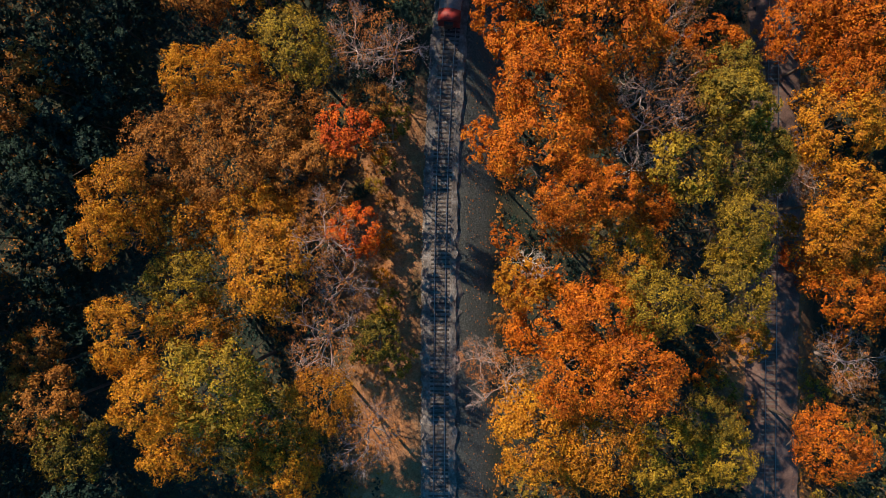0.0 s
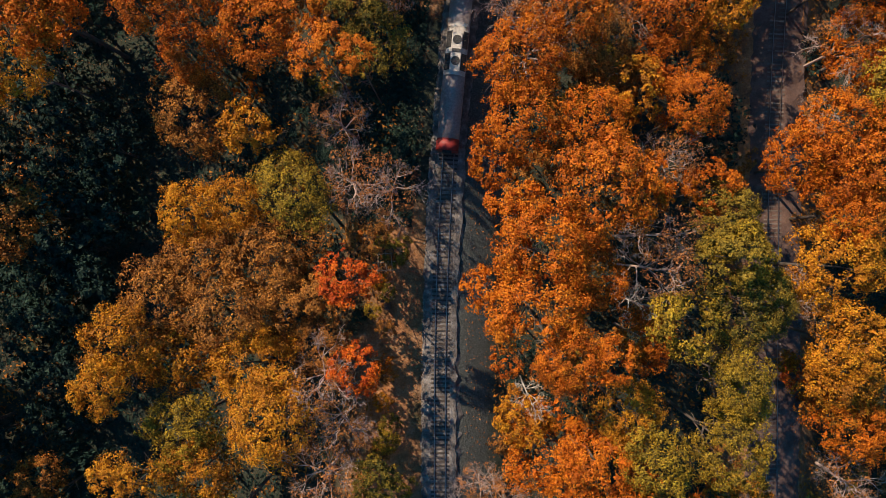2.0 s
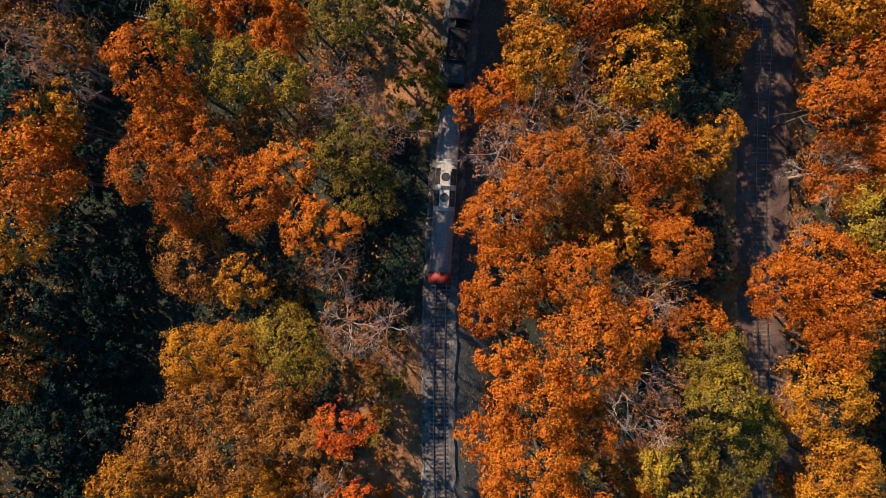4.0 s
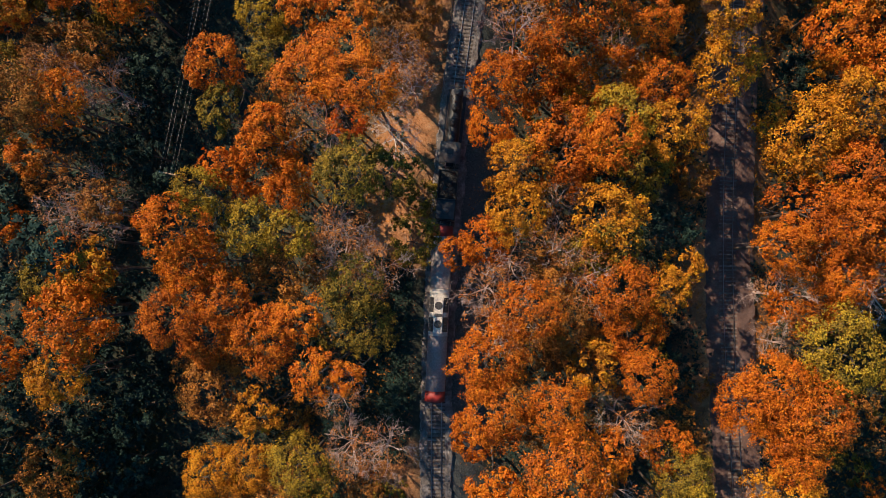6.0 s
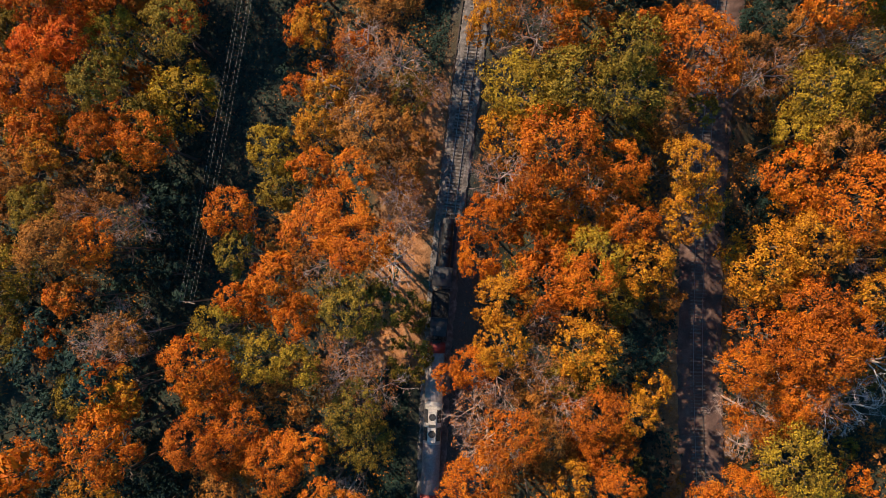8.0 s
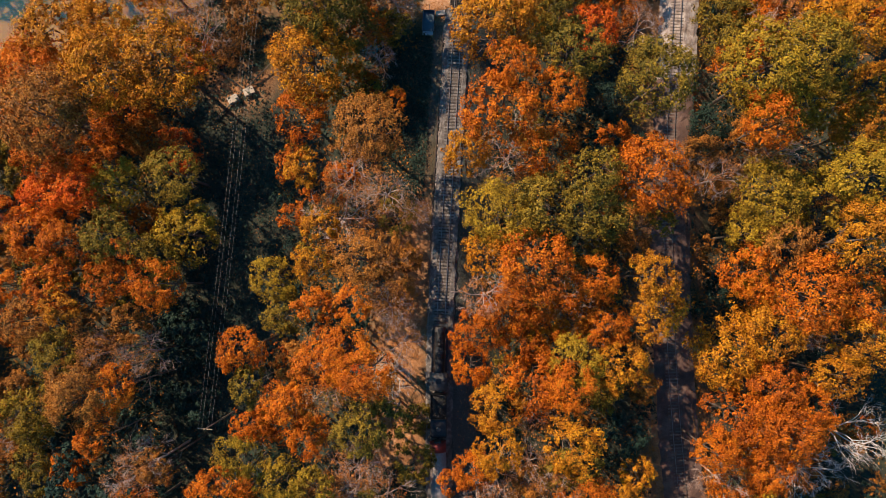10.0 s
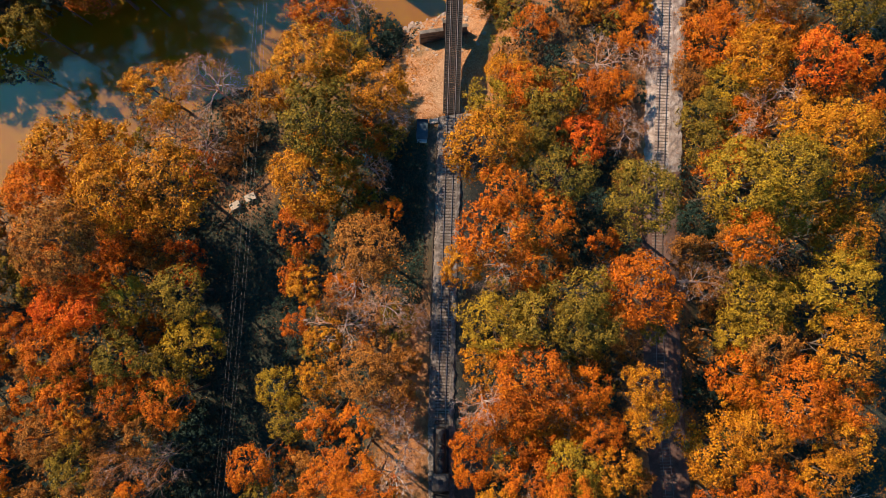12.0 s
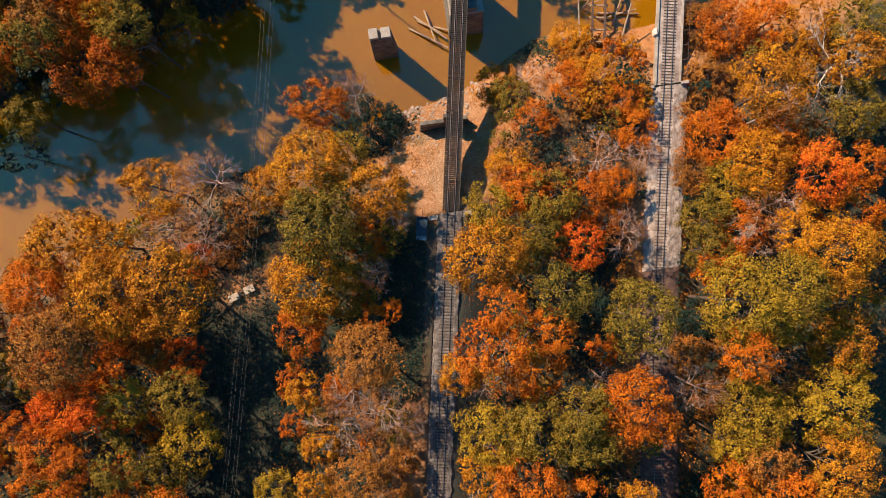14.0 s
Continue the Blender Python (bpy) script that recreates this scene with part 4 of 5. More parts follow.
tree("o", 19.6, -15.3, 23.6, 4.9)
tree("o", 13.8, -16.4, 18.5, 5.2)
tree("k", 6.9, -19.8, 6.2, 4.7)
tree("y", 10.2, -24.6, 14.0, 6.2)
tree("y", 17.3, -25.1, 14.0, 5.9)
tree("l", 21.8, -7.5, 21.9, 4.4)
tree("l", 29.9, -6.3, 21.8, 4.7)
tree("y", 32.4, -11.9, 18.2, 2.8)
tree("l", 25.8, -27.0, 14.0, 5.6)
tree("l", 32.1, -26.3, 14.0, 4.2)
tree("g", 30.2, -22.3, 14.0, 3.9)
tree("o", 45.5, -24.7, 14.0, 4.9)
tree("k", 54.3, -17.2, 1.6, 4.6)
tree("o", 49.5, -7.0, 9.3, 5.2)
tree("y", 47.0, -0.1, 12.3, 6.0)
tree("y", 19.3, -3.4, 20.3, 4.2)
tree("l", -32.8, -6.6, 15.1, 4.8)
tree("o", -49.6, 50.2, 14.0, 4.9)
tree("o", -51.5, 44.3, 11.4, 4.4)
tree("o", -34.3, 49.3, 14.0, 5.8)
tree("o", -34.3, 42.5, 20.5, 3.9)
tree("o", -27.6, 45.1, 19.1, 4.5)
tree("o", -32.1, 39.2, 13.4, 4.3)
tree("o", -21.6, 39.8, 20.5, 4.8)
tree("o", -16.4, 42.4, 21.7, 3.2)
tree("o", -13.9, 35.5, 24.4, 3.9)
tree("o", -10.2, 35.0, 24.0, 2.5)
tree("b", -20.4, 48.3, 14.0, 5.5)
tree("k", -13.2, 49.4, 14.0, 5.2)
tree("k", -8.1, 47.7, 12.8, 5.0)
tree("g", -9.7, 39.9, 12.4, 5.0)
tree("k", -14.1, 30.6, 13.7, 4.2)
tree("y", -33.8, 19.4, 10.5, 4.8)
tree("y", -27.5, 20.8, 10.7, 4.1)
tree("l", -19.1, 21.7, 15.5, 5.1)
tree("k", -12.8, 23.4, 14.2, 4.9)
tree("k", -8.1, 22.7, 12.4, 5.0)
tree("b", -32.6, 12.6, 10.6, 5.8)
tree("b", -23.8, 13.3, 11.6, 6.4)
tree("b", -35.8, 8.4, 14.0, 5.5)
tree("b", -27.9, 7.2, 14.2, 6.2)
tree("b", -21.4, 7.8, 11.4, 5.7)
tree("b", -17.0, 3.1, 9.3, 5.2)
tree("r", -12.3, 0.3, 11.0, 4.1)
tree("y", -39.5, 4.1, 17.0, 5.0)
tree("y", -40.3, -0.4, 18.9, 4.0)
tree("y", -34.2, 1.4, 12.1, 5.7)
tree("y", -24.4, 0.7, 14.7, 5.5)
tree("k", -16.0, -0.6, 16.8, 5.3)
tree("o", 7.0, 50.9, 14.0, 4.2)
tree("k", 10.8, 48.2, 14.0, 4.9)
tree("k", 17.1, 49.4, 14.0, 4.9)
tree("o", 12.3, 41.6, 20.3, 4.8)
tree("o", 6.8, 35.6, 21.4, 5.0)
tree("b", 16.7, 39.5, 15.4, 4.1)
tree("g", 24.8, 49.8, 14.0, 3.6)
tree("o", 25.4, 42.9, 16.0, 5.4)
tree("y", 31.3, 43.1, 14.8, 3.1)
tree("o", 26.9, 37.8, 12.9, 4.9)
tree("y", 20.9, 33.7, 15.8, 3.7)
tree("o", 27.8, 31.8, 15.8, 4.1)
tree("o", 7.4, 29.2, 21.3, 5.0)
tree("o", 15.1, 29.1, 20.9, 4.4)
tree("o", 30.2, 22.3, 14.2, 3.4)
tree("o", 7.1, 19.2, 21.3, 3.8)
tree("o", 9.2, 15.1, 25.0, 5.8)
tree("o", 15.4, 12.0, 20.6, 3.9)
tree("o", 8.5, 8.6, 25.3, 5.2)
tree("o", 11.8, 4.2, 25.5, 4.1)
tree("k", 22.6, 16.9, 22.4, 3.8)
tree("k", 22.6, 12.9, 22.0, 3.8)
tree("g", 31.7, 18.5, 15.1, 4.8)
tree("g", 30.0, 14.3, 20.8, 3.8)
tree("l", 24.5, 7.5, 21.5, 3.8)
tree("g", 32.0, 8.5, 18.9, 4.6)
tree("o", 22.9, 4.3, 12.5, 4.3)
tree("o", 16.3, 4.0, 25.1, 3.0)
tree("l", 31.3, 0.6, 20.5, 3.9)
tree("o", 47.4, 48.7, 14.0, 4.2)
tree("k", 50.4, 41.5, 9.0, 4.5)
tree("o", 45.4, 29.0, 14.1, 5.5)
tree("o", 48.1, 19.4, 13.0, 4.3)
tree("y", 45.7, 13.0, 13.6, 5.6)
tree("y", 46.7, 4.1, 14.0, 5.5)
tree("o", 15.4, 21.6, 25.6, 6.1)
tree("b", -32.6, 32.0, 11.4, 5.7)
tree("y", -24.1, 29.6, 15.6, 3.7)
tree("k", 25.1, 25.6, 16.9, 3.8)
tree("r", -12.4, 11.9, 16.0, 4.5)
tree("o", 43.2, 26.0, 9.2, 4.8)
tree("o", -48.0, 72.2, 20.8, 4.2)
tree("o", -51.3, 64.7, 20.6, 3.2)
tree("k", -47.0, 58.1, 20.7, 4.7)
tree("b", -43.9, 58.7, 16.5, 3.5)
tree("d", -48.6, 54.0, 20.4, 5.4)
tree("y", -45.4, 49.8, 18.9, 3.8)
tree("o", -48.1, 42.9, 21.6, 6.3)
tree("y", -50.3, 35.9, 18.7, 4.1)
tree("b", -59.0, 19.9, 7.9, 6.3)
tree("o", -27.2, 76.0, 20.5, 4.4)
tree("g", -26.7, 70.1, 19.1, 3.3)
tree("o", -19.7, 66.2, 21.3, 3.7)
tree("o", -13.6, 72.7, 23.0, 4.9)
tree("o", -6.5, 70.4, 24.8, 5.4)
tree("k", -14.0, 68.0, 21.3, 4.3)
tree("r", -11.0, 68.5, 13.1, 3.5)
tree("k", -1.9, 73.3, 15.7, 4.6)
tree("o", -23.8, 63.2, 11.1, 5.7)
tree("o", -28.9, 63.3, 14.4, 3.5)
tree("l", -29.7, 58.9, 19.4, 4.2)
tree("l", -23.8, 54.4, 18.4, 4.3)
tree("o", -19.4, 60.0, 13.9, 4.0)
tree("g", -10.1, 60.6, 19.5, 5.8)
tree("g", -4.8, 61.5, 13.5, 4.4)
tree("k", -12.1, 52.9, 14.0, 6.2)
tree("l", -18.1, 52.6, 18.8, 3.4)
tree("o", -32.2, 54.2, 23.3, 4.5)
tree("o", -30.3, 50.3, 20.3, 4.0)
tree("g", -10.9, 45.4, 15.0, 5.4)
tree("o", 10.2, 73.2, 14.0, 4.7)
tree("o", 16.0, 75.4, 9.1, 5.4)
tree("y", 23.0, 72.3, 7.5, 4.7)
tree("o", 19.4, 63.8, 13.5, 5.9)
tree("o", 9.2, 67.6, 10.5, 4.7)
tree("y", 12.4, 60.4, 14.7, 5.1)
tree("o", 24.8, 63.1, 18.0, 4.3)
tree("o", 26.8, 73.6, 12.0, 4.5)
tree("y", 33.4, 64.8, 15.1, 5.0)
tree("y", 41.1, 73.2, 14.6, 5.1)
tree("y", 11.8, 54.8, 17.7, 4.3)
tree("d", 33.8, 51.4, 6.5, 4.9)
tree("k", 20.7, 45.3, 16.7, 4.4)
tree("y", 34.5, 45.7, 10.4, 3.2)
tree("k", 7.2, 44.5, 18.2, 4.3)
tree("k", 9.0, 39.1, 19.8, 4.9)
tree("y", 23.7, 53.2, 17.2, 5.5)
tree("o", 58.4, 77.5, 13.3, 5.8)
tree("y", 53.9, 64.2, 11.0, 7.6)
tree("y", 59.9, 67.1, 14.2, 5.4)
tree("o", 53.0, 53.3, 10.0, 5.7)
tree("o", 57.2, 51.5, 11.9, 5.1)
tree("o", 53.5, 41.1, 7.1, 6.2)
tree("l", 54.6, 33.6, 14.4, 6.5)
tree("o", 49.2, 26.0, 15.5, 6.5)
tree("l", 59.3, 84.0, 12.2, 4.7)
tree("o", 59.9, 57.3, 13.4, 5.1)
tree("r", -63.9, 106.3, 8.4, 4.9)
tree("g", -47.0, 97.2, 19.3, 4.4)
tree("o", -57.5, 97.4, 15.3, 4.0)
tree("l", -38.3, 96.8, 10.1, 5.7)
tree("g", -37.5, 106.9, 14.0, 5.0)
tree("o", -49.3, 89.5, 17.5, 3.9)
tree("y", -57.1, 86.8, 16.2, 3.6)
tree("o", -40.9, 88.1, 17.3, 5.0)
tree("b", -52.4, 71.8, 23.8, 5.0)
tree("y", -14.6, 104.5, 14.0, 3.5)
tree("o", -19.7, 97.5, 6.2, 2.7)
tree("y", -14.9, 88.1, 15.5, 4.1)
tree("o", -14.3, 81.0, 20.8, 3.7)
tree("o", -8.3, 80.7, 20.6, 3.8)
tree("k", -6.9, 103.1, 14.0, 5.2)
tree("k", -1.8, 98.9, 15.2, 5.4)
tree("b", -7.5, 88.3, 14.6, 6.3)
tree("o", -9.5, 73.3, 23.9, 5.7)
tree("y", -13.2, 94.7, 12.8, 3.6)
tree("l", -23.5, 86.6, 10.4, 4.2)
tree("y", 12.8, 103.4, 14.0, 4.4)
tree("k", 20.3, 102.9, 14.0, 5.9)
tree("o", 26.2, 101.7, 14.0, 5.2)
tree("l", 17.0, 92.3, 16.3, 6.7)
tree("g", 24.2, 92.9, 18.1, 6.0)
tree("g", 32.4, 91.2, 19.7, 5.9)
tree("g", 43.1, 87.7, 14.7, 2.7)
tree("o", 21.6, 82.8, 21.3, 6.4)
tree("k", 12.9, 79.4, 20.8, 4.5)
tree("o", 19.0, 77.6, 13.4, 5.2)
tree("o", 31.0, 79.9, 16.4, 4.3)
tree("y", 39.7, 79.1, 20.5, 4.5)
tree("o", 41.8, 95.0, 22.2, 7.1)
tree("y", 14.6, 86.0, 14.7, 5.2)
tree("k", 27.6, 76.5, 11.6, 5.2)
tree("o", 19.0, 70.3, 8.6, 5.8)
tree("l", 26.1, 66.4, 16.0, 5.3)
tree("l", 63.0, 89.5, 15.5, 7.6)
tree("k", 66.6, 97.2, 14.0, 5.2)
tree("b", 63.3, 81.4, 15.2, 5.4)
tree("y", -58.3, 136.6, 9.3, 9.2)
tree("y", -40.3, 146.0, 6.7, 6.4)
tree("y", -46.8, 126.4, 17.2, 8.6)
tree("y", -36.0, 125.5, 17.7, 7.9)
tree("b", -56.1, 118.7, 21.1, 7.7)
tree("r", -57.2, 108.0, 12.7, 5.4)
tree("o", -48.3, 119.3, 7.3, 7.1)
tree("o", -63.8, 100.0, 12.0, 5.8)
tree("o", -60.8, 89.9, 14.3, 5.3)
tree("g", -8.4, 133.0, 18.6, 7.9)
tree("y", 2.8, 137.9, 13.3, 7.6)
tree("y", -12.0, 124.1, 13.9, 7.9)
tree("k", -0.5, 124.2, 9.4, 4.5)
tree("o", -15.2, 115.3, 10.2, 5.2)
tree("b", -3.1, 109.2, 16.7, 7.7)
tree("o", -17.8, 106.5, 10.3, 3.2)
tree("y", 20.3, 123.1, 21.4, 7.4)
tree("o", 21.4, 114.6, 24.3, 4.4)
tree("o", 28.9, 110.2, 21.8, 4.0)
tree("o", 18.4, 107.9, 24.9, 6.3)
tree("g", 31.7, 115.9, 23.1, 5.5)
tree("g", 43.8, 109.9, 24.1, 7.2)
tree("o", 41.4, 131.5, 6.0, 5.2)
tree("k", 47.8, 124.7, 5.0, 4.6)
tree("o", 30.1, 134.8, 8.0, 5.6)
tree("g", 31.7, 96.0, 22.8, 5.3)
tree("l", 70.7, 129.5, 0.6, 7.0)
tree("l", 61.4, 109.8, 22.3, 7.6)
tree("o", 61.0, 101.0, 21.5, 5.2)
tree("l", 69.3, 111.0, 23.0, 6.6)
tree("y", 78.0, 116.3, 21.9, 6.7)
tree("k", 55.5, 94.5, 13.7, 4.6)
tree("l", 73.8, 90.5, 22.1, 5.8)
tree("o", 65.9, 72.9, 18.5, 6.9)
tree("y", 72.2, 80.9, 24.0, 5.7)
tree("o", -50.0, 172.1, 8.5, 8.7)
tree("k", -29.8, 146.1, 11.0, 6.2)
tree("o", -7.2, 157.8, 5.7, 5.8)
tree("d", 0.7, 154.7, -7.7, 7.6)
tree("y", -8.3, 144.0, 15.2, 7.7)
tree("y", 45.4, 166.1, -8.0, 4.6)
tree("y", 48.1, 155.5, -6.0, 5.5)
tree("k", 45.3, 139.2, 0.0, 5.5)
tree("y", 76.6, 146.9, 12.8, 7.1)
tree("w", 91.7, 150.0, 8.5, 6.2)
tree("k", 77.3, 143.0, 12.1, 5.5)
tree("o", 70.1, 141.1, -0.2, 7.2)
tree("y", 73.4, 133.7, 10.9, 7.2)
tree("r", 80.3, 129.5, 17.0, 5.7)
tree("k", 74.5, 125.7, 10.1, 5.6)
tree("y", 28.9, 159.0, -7.9, 5.8)
tree("y", 91.1, 149.3, 14.0, 5.9)
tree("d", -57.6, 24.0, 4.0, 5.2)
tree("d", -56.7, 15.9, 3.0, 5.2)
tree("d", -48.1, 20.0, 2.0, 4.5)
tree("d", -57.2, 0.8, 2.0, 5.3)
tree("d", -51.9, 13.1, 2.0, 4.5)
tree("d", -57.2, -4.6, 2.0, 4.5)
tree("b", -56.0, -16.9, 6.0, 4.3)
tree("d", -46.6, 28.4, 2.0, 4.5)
tree("l", 33.0, 14.5, 17.0, 3.5)
tree("g", 37.0, 8.8, 14.0, 3.9)
tree("k", 46.2, 8.0, 4.0, 3.7)
tree("l", 31.9, -1.6, 17.0, 3.8)
tree("o", 13.2, 1.5, 14.0, 3.9)
tree("r", 48.6, -2.3, -4.0, 2.6)
tree("r", 50.6, -5.6, -4.0, 1.9)
tree("w", 9.3, -3.4, 15.0, 2.1)
tree("w", 65.6, 40.8, 6.0, 5.5)
tree("w", -5.1, 67.5, 8.0, 4.5)
tree("w", 22.6, 8.4, 14.0, 2.3)
tree("g", -7.8, -16.7, 4.0, 3.0)
tree("l", -9.5, -11.0, 2.0, 2.3)
tree("k", 3.3, -16.6, 4.0, 3.3)
tree("o", 21.6, 22.5, 18.0, 3.7)
tree("o", 4.6, 25.2, 16.0, 3.2)
tree("o", 3.8, 10.2, 17.0, 3.1)
tree("g", 39.1, 9.8, 10.0, 3.1)
tree("k", 45.3, 9.9, 3.0, 3.4)
tree("b", -11.0, 16.4, 10.0, 3.4)
tree("b", -16.3, 9.2, 12.0, 4.0)
tree("g", -8.2, 15.1, 5.0, 2.9)
tree("g", 20.8, 48.0, 12.0, 3.7)
tree("b", 12.2, 35.6, 12.0, 3.7)
tree("b", 13.1, 25.7, 14.0, 3.2)
tree("o", 3.7, 49.7, 14.0, 2.9)
tree("o", 47.2, 23.3, 12.0, 4.7)
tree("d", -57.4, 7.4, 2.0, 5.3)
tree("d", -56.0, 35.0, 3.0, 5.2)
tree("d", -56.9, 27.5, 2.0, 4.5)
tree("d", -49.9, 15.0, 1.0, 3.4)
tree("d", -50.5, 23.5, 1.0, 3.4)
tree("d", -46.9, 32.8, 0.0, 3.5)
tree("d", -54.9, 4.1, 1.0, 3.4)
tree("k", -52.7, 77.9, 16.0, 3.7)
tree("k", -47.1, 76.7, 14.0, 4.0)
tree("k", -50.5, 56.6, 12.0, 4.5)
tree("g", -56.2, 49.1, 12.0, 4.5)
tree("d", -53.1, 38.1, 10.0, 4.6)
tree("d", -53.6, 19.1, 6.0, 4.8)
tree("d", -15.2, 26.3, 4.0, 4.9)
tree("d", -7.0, 28.2, 3.0, 3.7)
tree("d", -42.5, 81.3, 3.0, 4.9)
tree("b", -20.4, 72.1, 14.0, 3.6)
tree("k", 30.2, 70.4, 12.0, 4.5)
tree("o", 32.6, 71.8, 14.0, 4.4)
tree("k", 18.8, 57.2, 10.0, 3.4)
tree("g", 30.8, 60.8, 8.0, 4.8)
tree("b", 18.9, 36.0, 12.0, 4.1)
tree("b", 16.4, 45.7, 12.0, 3.7)
tree("b", 39.0, 59.5, 4.0, 3.3)
tree("d", 56.7, 74.7, 2.0, 3.7)
tree("y", 60.6, 73.0, 6.0, 4.8)
tree("o", 57.1, 43.2, 10.0, 4.7)
tree("k", 51.6, 33.7, -1.0, 3.4)
tree("r", -53.6, 105.5, 14.0, 3.4)
tree("l", -48.4, 106.7, 12.0, 5.1)
tree("b", -54.7, 82.0, 12.0, 5.1)
tree("g", -60.8, 78.6, 14.0, 4.3)
tree("d", -51.0, 68.5, 3.0, 4.7)
tree("d", -63.6, 61.8, 8.0, 5.3)
tree("d", -59.7, 53.4, 14.0, 5.9)
tree("d", -61.3, 46.1, 12.0, 5.1)
tree("y", -52.2, 47.5, 12.0, 4.7)
tree("o", -65.2, 37.6, 12.0, 5.1)
tree("k", 2.6, 95.6, 8.0, 4.0)
tree("b", -4.0, 89.6, 8.0, 4.0)
tree("b", -0.0, 87.6, 3.0, 3.3)
tree("o", -9.8, 102.8, 8.0, 4.0)
tree("g", -22.4, 80.6, 9.0, 4.4)
tree("k", -3.4, 79.4, 10.0, 5.2)
tree("g", -3.1, 51.8, 8.0, 4.5)
tree("g", -1.5, 58.5, 3.0, 3.3)
tree("k", 38.9, 98.1, 12.0, 3.4)
tree("b", 40.3, 87.8, 8.0, 4.5)
tree("g", 35.5, 86.7, 6.0, 4.1)
tree("b", 59.6, 90.8, 2.0, 4.7)
tree("b", 56.5, 99.4, 2.0, 4.2)
tree("b", 62.7, 98.6, 6.0, 4.5)
tree("b", 64.5, 102.2, 8.0, 4.5)
tree("k", 68.9, 67.7, 8.0, 5.3)
tree("o", 64.8, 53.6, 12.0, 5.1)
tree("y", -50.3, 135.9, 10.0, 5.9)
tree("o", -63.5, 129.8, 10.0, 6.9)
tree("o", -61.1, 113.8, 12.0, 5.4)
tree("o", -54.5, 113.2, 8.0, 4.4)
tree("b", -44.7, 116.1, 6.0, 5.1)
tree("r", -39.9, 112.2, 6.0, 4.6)
tree("g", -44.9, 92.3, 10.0, 5.9)
tree("b", -65.4, 85.0, 14.0, 4.9)
tree("b", -48.3, 82.1, 12.0, 3.6)
tree("l", -67.8, 69.5, 12.0, 5.8)
tree("b", -57.9, 73.8, 16.0, 5.2)
tree("d", -55.0, 59.0, 3.0, 6.2)
tree("d", -43.2, 77.9, 2.0, 5.3)
tree("d", -43.6, 67.4, 2.0, 5.3)
tree("g", -4.9, 128.8, 12.0, 5.8)
tree("o", -1.4, 129.6, 8.0, 4.5)
tree("g", 2.5, 129.6, 6.0, 4.6)
tree("g", -6.9, 120.1, 8.0, 5.0)
tree("o", 1.4, 116.3, 5.0, 3.1)
tree("o", -1.7, 115.5, 6.0, 3.0)
tree("k", -10.5, 96.0, 8.0, 6.0)
tree("g", -0.6, 95.6, 6.0, 4.6)
tree("b", -3.6, 82.7, 6.0, 5.6)
tree("g", 30.5, 126.9, 12.0, 5.3)
tree("g", 27.0, 123.5, 12.0, 4.8)
tree("r", 38.1, 123.4, 10.0, 4.9)
tree("o", 44.5, 128.3, 3.0, 4.4)
tree("d", 39.4, 111.4, 4.0, 4.6)
tree("o", 39.2, 103.4, 8.0, 3.5)
tree("k", 18.2, 86.5, 10.0, 4.4)
tree("g", 63.6, 124.5, 4.0, 5.7)
tree("k", 74.5, 121.2, 8.0, 6.0)
tree("y", 78.2, 121.0, 12.0, 5.8)
tree("l", 71.4, 104.4, 12.0, 4.8)
tree("y", 80.7, 99.5, 14.0, 5.7)
tree("d", 60.8, 105.7, 0.0, 4.8)
tree("y", 77.5, 83.7, 16.0, 4.6)
tree("o", 74.3, 71.3, 16.0, 5.6)
tree("y", 72.1, 64.3, 16.0, 5.6)
tree("y", 69.6, 58.8, 14.0, 4.7)
tree("o", 60.7, 50.9, 14.0, 6.6)
tree("w", 70.6, 47.9, 12.0, 5.8)
tree("k", 60.6, 43.5, 8.0, 6.0)
tree("g", -55.3, 173.9, 16.0, 5.8)
tree("d", -60.6, 170.2, 4.0, 5.3)
tree("b", -55.0, 178.7, 14.0, 5.9)
tree("g", -39.0, 175.2, 14.0, 5.4)
tree("l", -34.2, 180.1, -2.0, 4.6)
tree("g", -64.7, 164.1, 4.0, 4.8)
tree("d", -70.6, 158.4, -2.0, 5.0)
tree("o", -42.9, 169.3, 12.0, 5.0)
tree("y", -18.8, 143.0, 4.0, 5.3)
tree("b", -26.5, 139.1, -1.0, 5.0)
tree("g", -3.4, 146.5, 8.0, 5.2)
tree("g", -4.9, 137.9, 12.0, 6.0)
tree("k", 4.1, 134.0, 6.0, 4.7)
tree("o", -3.7, 120.2, 3.0, 3.0)
tree("k", -39.4, 138.2, 5.0, 5.2)
tree("k", -33.3, 135.2, 4.0, 5.2)
tree("b", -30.0, 132.9, -2.0, 3.9)
tree("r", -36.6, 131.2, 0.0, 3.9)
tree("d", 5.3, 156.3, -12.0, 4.2)
tree("k", -0.9, 161.8, -2.0, 4.5)
tree("g", 30.7, 155.6, -9.0, 5.0)
tree("k", 34.8, 158.6, -9.0, 4.5)
tree("o", 34.4, 149.7, -7.0, 4.4)
tree("o", 52.6, 150.9, -4.0, 4.2)
tree("o", 54.0, 145.0, -4.0, 4.2)
tree("o", 42.5, 155.9, -8.0, 5.0)
tree("y", 27.7, 140.3, 0.0, 5.0)
tree("g", 34.0, 132.4, 10.0, 6.1)
tree("o", 47.9, 134.0, 0.0, 4.6)
tree("l", 22.5, 131.8, 12.0, 5.0)
tree("k", 55.2, 140.0, -3.0, 4.2)
tree("b", 72.7, 164.8, -6.0, 5.8)
tree("o", 76.4, 162.7, -2.0, 6.7)
tree("o", 83.2, 162.0, 0.0, 5.5)
